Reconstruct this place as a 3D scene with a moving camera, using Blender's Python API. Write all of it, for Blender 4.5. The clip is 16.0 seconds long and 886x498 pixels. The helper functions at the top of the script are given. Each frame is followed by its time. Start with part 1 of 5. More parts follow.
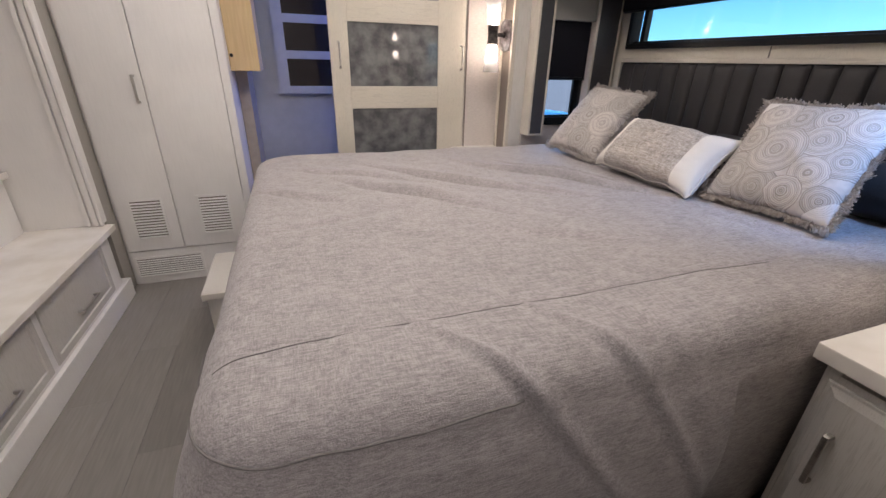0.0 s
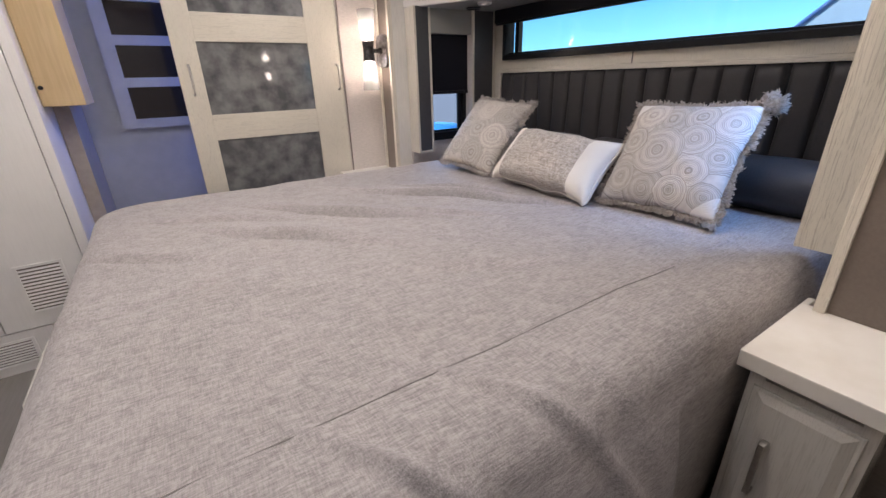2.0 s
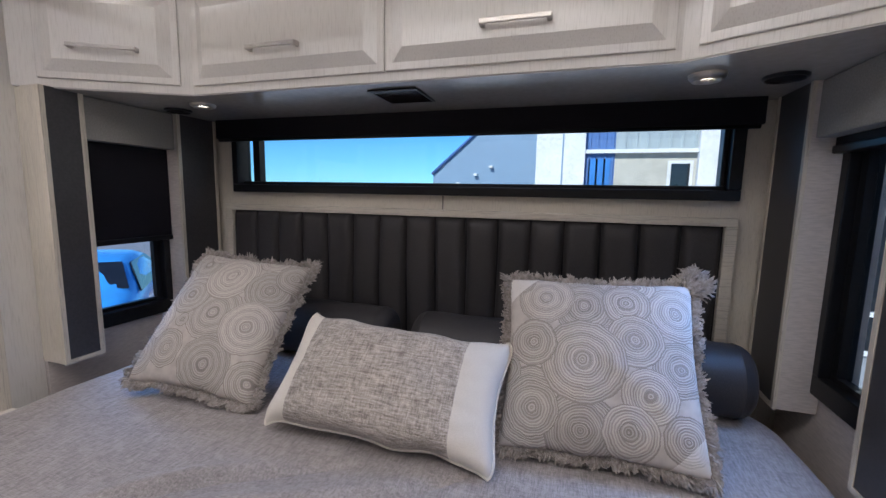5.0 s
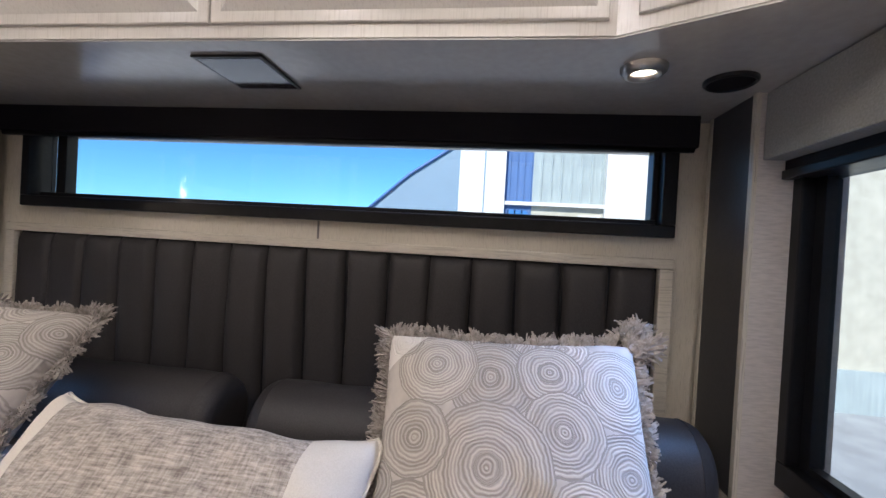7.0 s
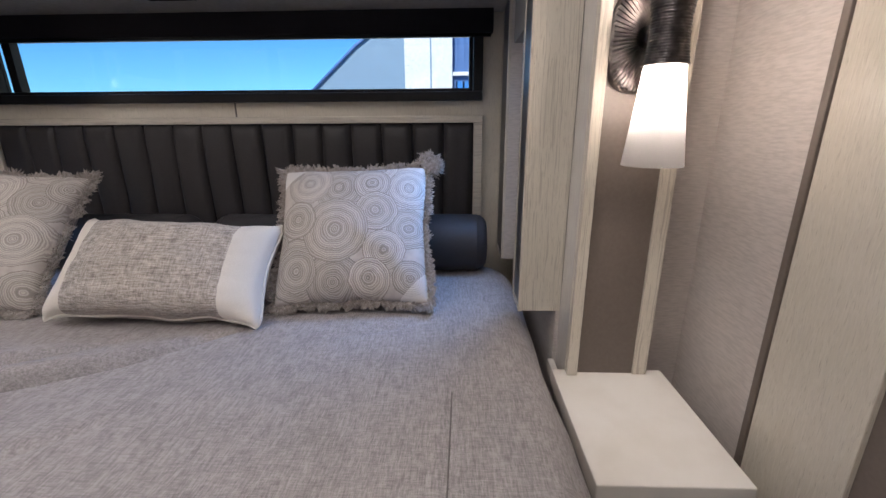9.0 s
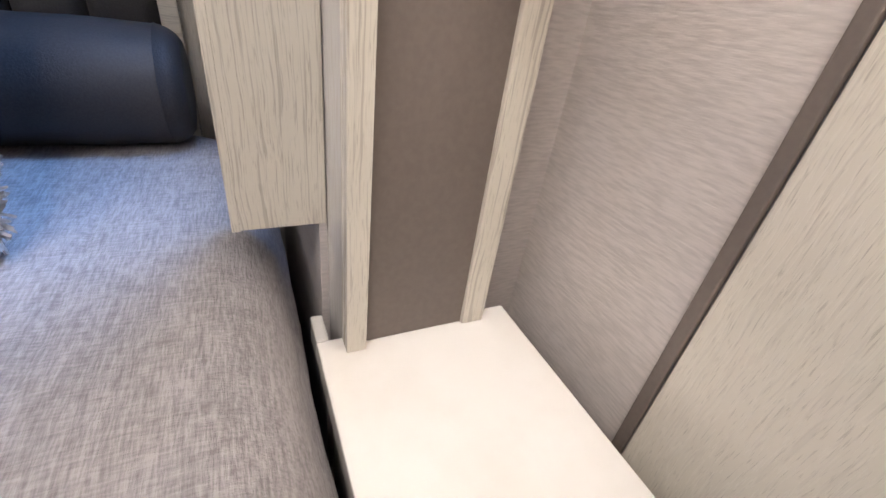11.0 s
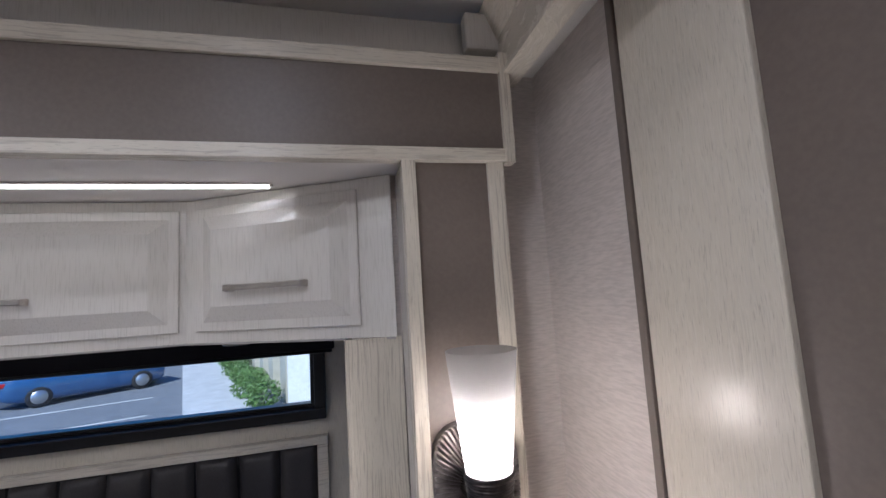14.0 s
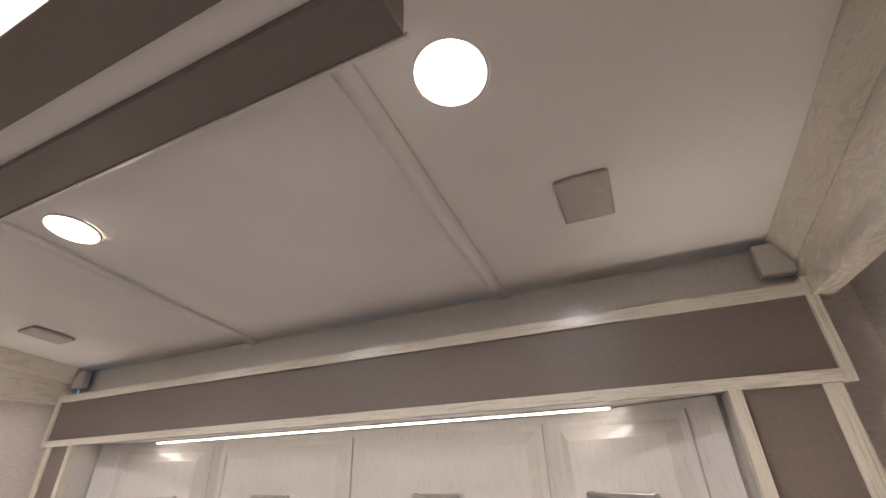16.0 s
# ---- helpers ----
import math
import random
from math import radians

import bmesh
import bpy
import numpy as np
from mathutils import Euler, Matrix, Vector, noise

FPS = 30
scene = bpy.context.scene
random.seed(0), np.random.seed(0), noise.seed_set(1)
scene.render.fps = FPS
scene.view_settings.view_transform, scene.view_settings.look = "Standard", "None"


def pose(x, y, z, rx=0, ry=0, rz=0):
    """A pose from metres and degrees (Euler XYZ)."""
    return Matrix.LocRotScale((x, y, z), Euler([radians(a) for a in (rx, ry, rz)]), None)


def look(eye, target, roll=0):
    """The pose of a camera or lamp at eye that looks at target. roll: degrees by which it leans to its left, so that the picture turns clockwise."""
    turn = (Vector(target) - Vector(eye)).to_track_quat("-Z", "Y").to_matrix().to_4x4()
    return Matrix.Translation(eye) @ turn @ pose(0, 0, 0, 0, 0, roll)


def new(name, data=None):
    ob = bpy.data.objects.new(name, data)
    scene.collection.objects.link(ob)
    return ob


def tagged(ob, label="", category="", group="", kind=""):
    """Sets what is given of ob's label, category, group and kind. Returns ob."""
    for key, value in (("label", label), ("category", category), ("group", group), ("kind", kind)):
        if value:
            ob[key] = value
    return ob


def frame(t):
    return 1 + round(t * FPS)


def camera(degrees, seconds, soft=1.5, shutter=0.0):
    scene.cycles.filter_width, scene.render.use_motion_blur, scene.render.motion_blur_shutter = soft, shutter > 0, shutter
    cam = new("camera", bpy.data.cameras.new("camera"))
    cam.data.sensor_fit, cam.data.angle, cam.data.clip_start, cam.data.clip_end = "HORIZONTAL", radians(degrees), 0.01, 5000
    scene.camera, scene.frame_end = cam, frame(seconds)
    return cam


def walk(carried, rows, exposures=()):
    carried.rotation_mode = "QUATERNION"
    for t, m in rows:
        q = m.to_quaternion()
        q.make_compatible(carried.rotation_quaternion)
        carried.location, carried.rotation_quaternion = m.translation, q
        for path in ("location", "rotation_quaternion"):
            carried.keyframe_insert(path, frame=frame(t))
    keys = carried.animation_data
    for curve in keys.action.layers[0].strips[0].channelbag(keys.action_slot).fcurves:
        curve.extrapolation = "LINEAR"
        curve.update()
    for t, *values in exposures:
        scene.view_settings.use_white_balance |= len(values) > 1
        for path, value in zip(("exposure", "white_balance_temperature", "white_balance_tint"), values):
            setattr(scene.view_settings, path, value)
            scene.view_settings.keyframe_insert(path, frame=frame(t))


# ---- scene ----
cam = camera(94.0, 16.0)
PATH = [
    (0, (0.014, -0.02, 1.2), (0.63, 1.695, 0.376), 1.3),
    (0.5, (-0.017, 0.018, 1.187), (0.77, 1.63, 0.301), -0.8),
    (1, (0.001, 0.057, 1.204), (0.899, 1.617, 0.333), -2.2),
    (1.5, (0.047, 0.084, 1.219), (1.022, 1.627, 0.4), -2.1),
    (2, (0.124, 0.134, 1.206), (1.133, 1.682, 0.44), -1.6),
    (2.5, (0.173, 0.267, 1.198), (1.312, 1.748, 0.485), -0.7),
    (3, (0.253, 0.467, 1.208), (1.675, 1.749, 0.631), 0.4),
    (3.5, (0.366, 0.616, 1.28), (1.963, 1.75, 0.878), 1.1),
    (4, (0.47, 0.805, 1.331), (2.128, 1.889, 1.052), 0.9),
    (4.5, (0.633, 0.982, 1.33), (2.378, 1.924, 1.076), 0.7),
    (5, (0.637, 0.948, 1.294), (2.53, 1.539, 1.036), 1.1),
    (5.2, (0.643, 0.898, 1.298), (2.592, 1.269, 1.044), 1.5),
    (7.3, (0.983, 0.92, 1.245), (2.968, 1.17, 1.23), 3.3),
    (7.5, (0.972, 0.916, 1.248), (2.951, 1.2, 1.182), 3.0),
    (8, (0.777, 0.83, 1.27), (2.734, 1.182, 1.055), 1.9),
    (8.5, (0.491, 0.71, 1.297), (2.436, 1.004, 0.936), 0.5),
    (9, (0.489, 0.603, 1.217), (2.403, 0.667, 0.639), -0.4),
    (9.2, (0.542, 0.572, 1.172), (2.427, 0.512, 0.507), -0.3),
    (11.3, (0.979, 0.428, 1.032), (2.459, -0.476, 0.035), 7.7),
    (11.5, (0.977, 0.428, 1.063), (2.541, -0.527, 0.264), 6.0),
    (12, (0.961, 0.418, 1.254), (2.569, -0.524, 0.528), 3.9),
    (12.5, (0.914, 0.431, 1.349), (2.625, -0.463, 0.824), 2.1),
    (13, (0.856, 0.441, 1.423), (2.655, -0.374, 1.109), 0.4),
    (13.5, (0.775, 0.456, 1.515), (2.658, -0.213, 1.442), -1.7),
    (14, (0.661, 0.452, 1.636), (2.595, -0.017, 1.844), -3.5),
    (14.5, (0.55, 0.463, 1.729), (2.481, 0.219, 2.189), -4.1),
    (15, (0.464, 0.474, 1.754), (2.342, 0.527, 2.443), -3.3),
    (15.5, (0.405, 0.49, 1.758), (2.188, 0.859, 2.586), -2.5),
    (16, (0.336, 0.516, 1.75), (1.972, 1.215, 2.663), -2.3),
]
walk(cam, [(t, look(eye, target, roll)) for t, eye, target, roll in PATH], [(0, 0.66, 6750, 10), (1, 0.76, 6700, 10), (1.5, 0.77, 6650, 10), (2.5, 0.58, 6650, 10), (3, 0.47, 6600, 10), (4, 0.32, 6600, 10), (5, 0.22, 6250, 10), (7.5, 0.64, 6950, 10), (8, 0.52, 7000, 14), (8.5, 0.36, 7100, 15), (9, 0.30, 6500, 10), (11.3, 1.22, 6450, 9), (11.8, 0.86, 6350, 9), (12.5, 0.21, 5800, 9), (13.5, -0.07, 5650, 9), (14, 0.08, 5750, 9), (14.5, 0.38, 7000, 11), (15.0, 0.62, 7500, 16), (15.5, 0.68, 6700, 11), (16, 0.70, 6800, 11)])

# ---- world and light ----
world = bpy.data.worlds.new("sky")
scene.world = world
world.use_nodes = True
wt = world.node_tree
sky = wt.nodes.new("ShaderNodeTexSky")
sky.sky_type = "NISHITA"
sky.sun_disc = False
sky.sun_elevation, sky.sun_rotation = radians(41.2), radians(-70.3)
wt.nodes["Background"].inputs[1].default_value = 0.15
sky.dust_density, sky.ozone_density, sky.air_density, sky.altitude = 0.1, 4.0, 1.0, 800
tone = wt.nodes.new("ShaderNodeMix")
tone.data_type, tone.blend_type = "RGBA", "MULTIPLY"
tone.inputs[0].default_value = 1.0
tone.inputs[7].default_value = (0.36, 0.72, 1.05, 1)
wt.links.new(sky.outputs[0], tone.inputs[6])
wt.links.new(tone.outputs[2], wt.nodes["Background"].inputs[0])


def lamp(name, kind, energy, color, m, **settings):
    data = bpy.data.lights.new(name, kind)
    data.energy, data.color = energy, color
    for key, value in settings.items():
        if key == "size":
            data.size = value
        elif key == "size_y":
            data.shape, data.size_y = "RECTANGLE", value
        elif key == "radius":
            data.shadow_soft_size = value
        elif key == "angle":
            data.angle = value
        elif key == "spread":
            data.spread = value
        elif key == "disk":
            data.shape, data.size = "DISK", value
    ob = new(name, data)
    ob.matrix_world = m
    return ob


WARM = (1.0, 0.92, 0.89)
SOFT = (0.95, 0.925, 1.0)
sun_from = Vector((-0.70, 0.25, 0.65))
lamp("sun", "SUN", 5.0, (1.0, 0.97, 0.93), look(sun_from * 30, (0, 0, 0)), angle=radians(0.5))
YC = 1.382
TOP = 2.30


def ceil_z(x):
    """Height of the crowned ceiling."""
    pts = ((-1.8, 2.20), (-1.0, 2.24), (-0.3, 2.262), (0.3, 2.258), (0.66, 2.235), (1.02, 2.18), (1.37, 2.136))
    for (xa, za), (xb, zb) in zip(pts, pts[1:]):
        if x <= xb:
            return za + (zb - za) * (x - xa) / (xb - xa)
    return 2.136


# first two are in view; the other three are added unseen for light
DOWNLIGHTS = [(0.71, 0.654), (0.722, 1.548), (0.722, 2.35), (-0.55, 0.654), (-0.55, 2.20)]
for dx, dy in DOWNLIGHTS:
    lamp("downlight_lamp", "AREA", 1.9, SOFT, pose(dx, dy, ceil_z(dx) - 0.012), disk=0.08, spread=radians(160))
lamp("led_lamp", "AREA", 0.34, SOFT, pose(1.455, YC, 1.8446), size=0.0076, size_y=1.6)
lamp("fixture_lamp", "AREA", 2.5, SOFT, pose(0.25, YC, 2.195), size=0.3, size_y=1.2)
SCONCE_X, SCONCE_Y = 1.197, 0.279
for cy in (0.69, 2 * YC - 0.69):
    lamp("reading_lamp", "SPOT", 0.28, WARM, pose(1.69, cy, 1.55), radius=0.015)
# unseen blue lamp added for daylight in the hall; no window is built
lamp("hall_daylight_fill", "AREA", 6, (0.13, 0.25, 1.0), look((0.95, 2.95, 1.5), (-0.1, 3.2, 1.1)), size=0.3, size_y=0.7)
# unseen fill added behind the camera's start to brighten the bed front
lamp("doorway_fill_lamp", "AREA", 5.0, SOFT, pose(-0.1, -0.6, 2.19), size=0.3)
lamp("window_day_r", "AREA", 0.9, (0.22, 0.45, 1.0), look((1.62, 0.388, 1.395), (1.52, 0.80, 0.85)), size=0.16, size_y=0.02, spread=radians(80))
lamp("window_day_l", "AREA", 0.5, (0.22, 0.45, 1.0), look((1.62, 2 * YC - 0.388, 1.105), (1.52, 2.0, 0.75)), size=0.16, size_y=0.02, spread=radians(80))

# ---- materials ----


def shader(name, base, rough=0.5, metal=0.0, base2=None, scale=8.0, stretch=(1, 1, 1), contrast=(0.35, 0.65), bump=0.0, bump_scale=None, coat=0.0, fine=None, spec=0.5, detail=6.0, sheen=0.0):
    """Principled material; base and base2 mixed by a stretched noise, a second larger noise for wear, bump from a finer one."""
    m = bpy.data.materials.new(name)
    m.use_nodes = True
    n, l = m.node_tree.nodes, m.node_tree.links
    p = n["Principled BSDF"]
    p.inputs["Roughness"].default_value, p.inputs["Metallic"].default_value = rough, metal
    p.inputs["Coat Weight"].default_value = coat
    p.inputs["Coat Roughness"].default_value = 0.2
    p.inputs["Specular IOR Level"].default_value = spec
    p.inputs["Sheen Weight"].default_value = sheen
    base2 = base2 or tuple(c * 0.86 for c in base)
    tc = n.new("ShaderNodeTexCoord")
    mp = n.new("ShaderNodeMapping")
    mp.inputs["Scale"].default_value = stretch
    l.new(tc.outputs["Object"], mp.inputs[0])
    nz = n.new("ShaderNodeTexNoise")
    nz.inputs["Scale"].default_value, nz.inputs["Detail"].default_value = scale, detail
    l.new(mp.outputs[0], nz.inputs["Vector"])
    cr = n.new("ShaderNodeValToRGB")
    cr.color_ramp.elements[0].position, cr.color_ramp.elements[1].position = contrast
    cr.color_ramp.elements[0].color, cr.color_ramp.elements[1].color = (*base2, 1), (*base, 1)
    l.new(nz.outputs[0], cr.inputs[0])
    big = n.new("ShaderNodeTexNoise")
    big.inputs["Scale"].default_value, big.inputs["Detail"].default_value = 2.2, 3
    l.new(tc.outputs["Object"], big.inputs["Vector"])
    mr = n.new("ShaderNodeMapRange")
    mr.inputs[1].default_value, mr.inputs[2].default_value, mr.inputs[3].default_value, mr.inputs[4].default_value = 0.3, 0.7, 0.93, 1.05
    l.new(big.outputs[0], mr.inputs[0])
    mx = n.new("ShaderNodeMix")
    mx.data_type, mx.blend_type = "RGBA", "MULTIPLY"
    mx.inputs[0].default_value = 1.0
    l.new(cr.outputs[0], mx.inputs[6])
    l.new(mr.outputs[0], mx.inputs[7])
    l.new(mx.outputs[2], p.inputs["Base Color"])
    rr = n.new("ShaderNodeMapRange")
    rr.inputs[3].default_value, rr.inputs[4].default_value = max(rough - 0.06, 0.02), min(rough + 0.06, 1)
    l.new(nz.outputs[0], rr.inputs[0])
    l.new(rr.outputs[0], p.inputs["Roughness"])
    if bump:
        bz = nz
        if bump_scale:
            bz = n.new("ShaderNodeTexNoise")
            bz.inputs["Scale"].default_value, bz.inputs["Detail"].default_value = bump_scale, 4
            l.new(mp.outputs[0], bz.inputs["Vector"])
        bp = n.new("ShaderNodeBump")
        bp.inputs["Strength"].default_value, bp.inputs["Distance"].default_value = bump, 0.002
        l.new(bz.outputs[0], bp.inputs["Height"])
        l.new(bp.outputs[0], p.inputs["Normal"])
    return m


def glow(name, color, strength):
    m = bpy.data.materials.new(name)
    m.use_nodes = True
    p = m.node_tree.nodes["Principled BSDF"]
    p.inputs["Base Color"].default_value = (0.8, 0.8, 0.8, 1)
    p.inputs["Emission Color"].default_value = (*color, 1)
    p.inputs["Emission Strength"].default_value = strength
    return m


def clear_glass(name, tint=(1, 1, 1)):
    m = bpy.data.materials.new(name)
    m.use_nodes = True
    n, l = m.node_tree.nodes, m.node_tree.links
    t, g, mix, fr = n.new("ShaderNodeBsdfTransparent"), n.new("ShaderNodeBsdfGlossy"), n.new("ShaderNodeMixShader"), n.new("ShaderNodeLayerWeight")
    t.inputs[0].default_value = (*tint, 1)
    g.inputs["Roughness"].default_value = 0.0
    fr.inputs[0].default_value = 0.5
    pw, sc = n.new("ShaderNodeMath"), n.new("ShaderNodeMath")
    pw.operation, sc.operation = "POWER", "MULTIPLY_ADD"
    pw.inputs[1].default_value = 5.0
    sc.inputs[1].default_value, sc.inputs[2].default_value = 0.9, 0.03
    l.new(fr.outputs["Facing"], pw.inputs[0])
    l.new(pw.outputs[0], sc.inputs[0])
    l.new(sc.outputs[0], mix.inputs[0])
    l.new(t.outputs[0], mix.inputs[1])
    l.new(g.outputs[0], mix.inputs[2])
    l.new(mix.outputs[0], n["Material Output"].inputs[0])
    return m


CREAM, CREAM_D = (0.645, 0.59, 0.495), (0.34, 0.295, 0.235)


def oak(name, axis, pale, dark, lines=0.6, pitch=260.0, reach=8.0, warp=0.012, coat=0.4):
    """Glazed oak: long wavering dark grain lines along one axis, with short fine pores between them."""
    m = bpy.data.materials.new(name)
    m.use_nodes = True
    n, l = m.node_tree.nodes, m.node_tree.links
    p = n["Principled BSDF"]
    p.inputs["Coat Weight"].default_value, p.inputs["Coat Roughness"].default_value = coat, 0.2
    tc = n.new("ShaderNodeTexCoord")
    drift = n.new("ShaderNodeTexNoise")
    drift.inputs["Scale"].default_value, drift.inputs["Detail"].default_value = 7.0, 2
    l.new(tc.outputs["Object"], drift.inputs["Vector"])
    shift = n.new("ShaderNodeVectorMath")
    shift.operation = "MULTIPLY_ADD"
    shift.inputs[1].default_value = (warp, warp, warp)
    l.new(drift.outputs["Color"], shift.inputs[0])
    l.new(tc.outputs["Object"], shift.inputs[2])

    def streaks(across, along, lo, hi, detail):
        mp = n.new("ShaderNodeMapping")
        sc = [across] * 3
        sc[axis] = along
        mp.inputs["Scale"].default_value = sc
        l.new(shift.outputs[0], mp.inputs[0])
        nz = n.new("ShaderNodeTexNoise")
        nz.inputs["Scale"].default_value, nz.inputs["Detail"].default_value, nz.inputs["Distortion"].default_value = 1.0, detail, 0.25
        l.new(mp.outputs[0], nz.inputs["Vector"])
        r = n.new("ShaderNodeMapRange")
        r.inputs[1].default_value, r.inputs[2].default_value = lo, hi
        l.new(nz.outputs[0], r.inputs[0])
        return r.outputs[0]

    grain, pores = streaks(pitch, reach, 0.36, 0.50, 2), streaks(820, 48, 0.28, 0.42, 2)
    cloud = n.new("ShaderNodeTexNoise")
    cloud.inputs["Scale"].default_value, cloud.inputs["Detail"].default_value = 3.0, 3
    l.new(tc.outputs["Object"], cloud.inputs["Vector"])
    color = None
    for value, low in ((grain, 1 - lines), (pores, 0.45), (cloud.outputs[0], None)):
        r = n.new("ShaderNodeMapRange")
        if low is None:
            r.inputs[1].default_value, r.inputs[2].default_value, r.inputs[3].default_value, r.inputs[4].default_value = 0.3, 0.7, 0.94, 1.05
        else:
            r.inputs[3].default_value, r.inputs[4].default_value = low, 1.0
        l.new(value, r.inputs[0])
        mx = n.new("ShaderNodeMix")
        mx.data_type = "RGBA"
        if low is None:
            mx.blend_type = "MULTIPLY"
            mx.inputs[0].default_value = 1.0
            l.new(color, mx.inputs[6])
            l.new(r.outputs[0], mx.inputs[7])
        else:
            l.new(r.outputs[0], mx.inputs[0])
            mx.inputs[6].default_value = (*dark, 1)
            if color:
                l.new(color, mx.inputs[7])
            else:
                mx.inputs[7].default_value = (*pale, 1)
        color = mx.outputs[2]
    l.new(color, p.inputs["Base Color"])
    rr = n.new("ShaderNodeMapRange")
    rr.inputs[3].default_value, rr.inputs[4].default_value = 0.42, 0.26
    l.new(grain, rr.inputs[0])
    l.new(rr.outputs[0], p.inputs["Roughness"])
    bp = n.new("ShaderNodeBump")
    bp.inputs["Strength"].default_value, bp.inputs["Distance"].default_value = 0.2, 0.001
    l.new(grain, bp.inputs["Height"])
    l.new(bp.outputs[0], p.inputs["Normal"])
    return m


WOOD_V = oak("oak_grain_upright", 2, CREAM, CREAM_D, 0.64, pitch=340.0, reach=6.0)
WOOD_Y = oak("oak_grain_along", 1, CREAM, CREAM_D, 0.55)
WOOD_X = oak("oak_grain_across", 0, CREAM, CREAM_D, 0.35)
CORNICE = oak("oak_crown_cut", 0, CREAM, CREAM_D, 0.42, pitch=75.0, reach=9.0, warp=0.10)
DOOR_V = oak("oak_door_upright", 2, CREAM, CREAM_D, 0.26, pitch=330.0, reach=16.0, coat=0.24)
PAINT = shader("white_glazed_wood", (0.65, 0.62, 0.575), 0.20, base2=(0.56, 0.53, 0.485), scale=3.0, stretch=(150, 150, 8), contrast=(0.28, 0.5), bump=0.08, coat=0.4, detail=3)
WHITE = shader("white_lacquer", (0.80, 0.772, 0.742), 0.34, base2=(0.77, 0.742, 0.712), scale=5.0, stretch=(40, 40, 3), contrast=(0.25, 0.6), bump=0.03, coat=0.15, detail=3)
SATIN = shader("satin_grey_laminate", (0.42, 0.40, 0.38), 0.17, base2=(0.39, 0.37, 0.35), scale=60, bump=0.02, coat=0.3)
TAUPE = shader("taupe_laminate", (0.168, 0.134, 0.112), 0.46, base2=(0.15, 0.12, 0.10), scale=160, bump=0.08)
CHARCOAL = shader("charcoal_laminate", (0.055, 0.052, 0.055), 0.4, base2=(0.042, 0.04, 0.042), scale=160, bump=0.05)
LEATHER = shader("dark_leather", (0.050, 0.045, 0.045), 0.50, base2=(0.036, 0.032, 0.032), scale=350, bump=0.25, spec=0.35)
WALLPAPER = shader("rippled_wallpaper", (0.60, 0.54, 0.50), 0.55, base2=(0.50, 0.45, 0.415), scale=5, stretch=(9, 9, 60), contrast=(0.35, 0.62), bump=0.35)
CEILING = shader("soft_touch_ceiling", (0.80, 0.76, 0.72), 0.7, base2=(0.77, 0.73, 0.69), scale=300, bump=0.1)
COVER = shader("beige_plastic", (0.50, 0.45, 0.40), 0.5, scale=60)
COUNTER = shader("solid_surface", (0.80, 0.76, 0.70), 0.22, base2=(0.72, 0.67, 0.60), scale=7, contrast=(0.35, 0.6), coat=0.2)
VINYL = shader("grey_vinyl_plank", (0.245, 0.224, 0.206), 0.42, base2=(0.20, 0.183, 0.168), scale=4, stretch=(30, 2, 1), contrast=(0.3, 0.7), bump=0.1)
BLACK = shader("black_frame", (0.012, 0.012, 0.014), 0.32, base2=(0.009, 0.009, 0.01), scale=100, spec=0.28)
BLIND = shader("black_blind", (0.011, 0.010, 0.014), 0.6, base2=(0.008, 0.007, 0.010), scale=4, stretch=(2, 2, 200), bump=0.3, spec=0.15)
NICKEL = shader("brushed_nickel", (0.55, 0.52, 0.48), 0.3, 1.0, base2=(0.45, 0.42, 0.39), scale=40, stretch=(1, 1, 8))
PEWTER = shader("brushed_pewter", (0.42, 0.39, 0.38), 0.30, 1.0, base2=(0.22, 0.20, 0.20), scale=50, bump=0.1)
BRONZE = shader("dark_cast_bronze", (0.12, 0.105, 0.10), 0.34, 1.0, base2=(0.05, 0.045, 0.045), scale=60, bump=0.2)
GREYFAB = shader("grey_fabric", (0.30, 0.29, 0.27), 0.85, base2=(0.24, 0.23, 0.215), scale=250, bump=0.4)
# white hall paint; dimness and blue daylight are put into the colour
HALLDIM = shader("dim_blue_lit_wall", (0.42, 0.43, 0.46), 0.6, base2=(0.39, 0.40, 0.43), scale=20)
TAN = shader("tan_maple", (0.62, 0.46, 0.26), 0.4, base2=(0.55, 0.40, 0.22), scale=3, stretch=(30, 30, 2))


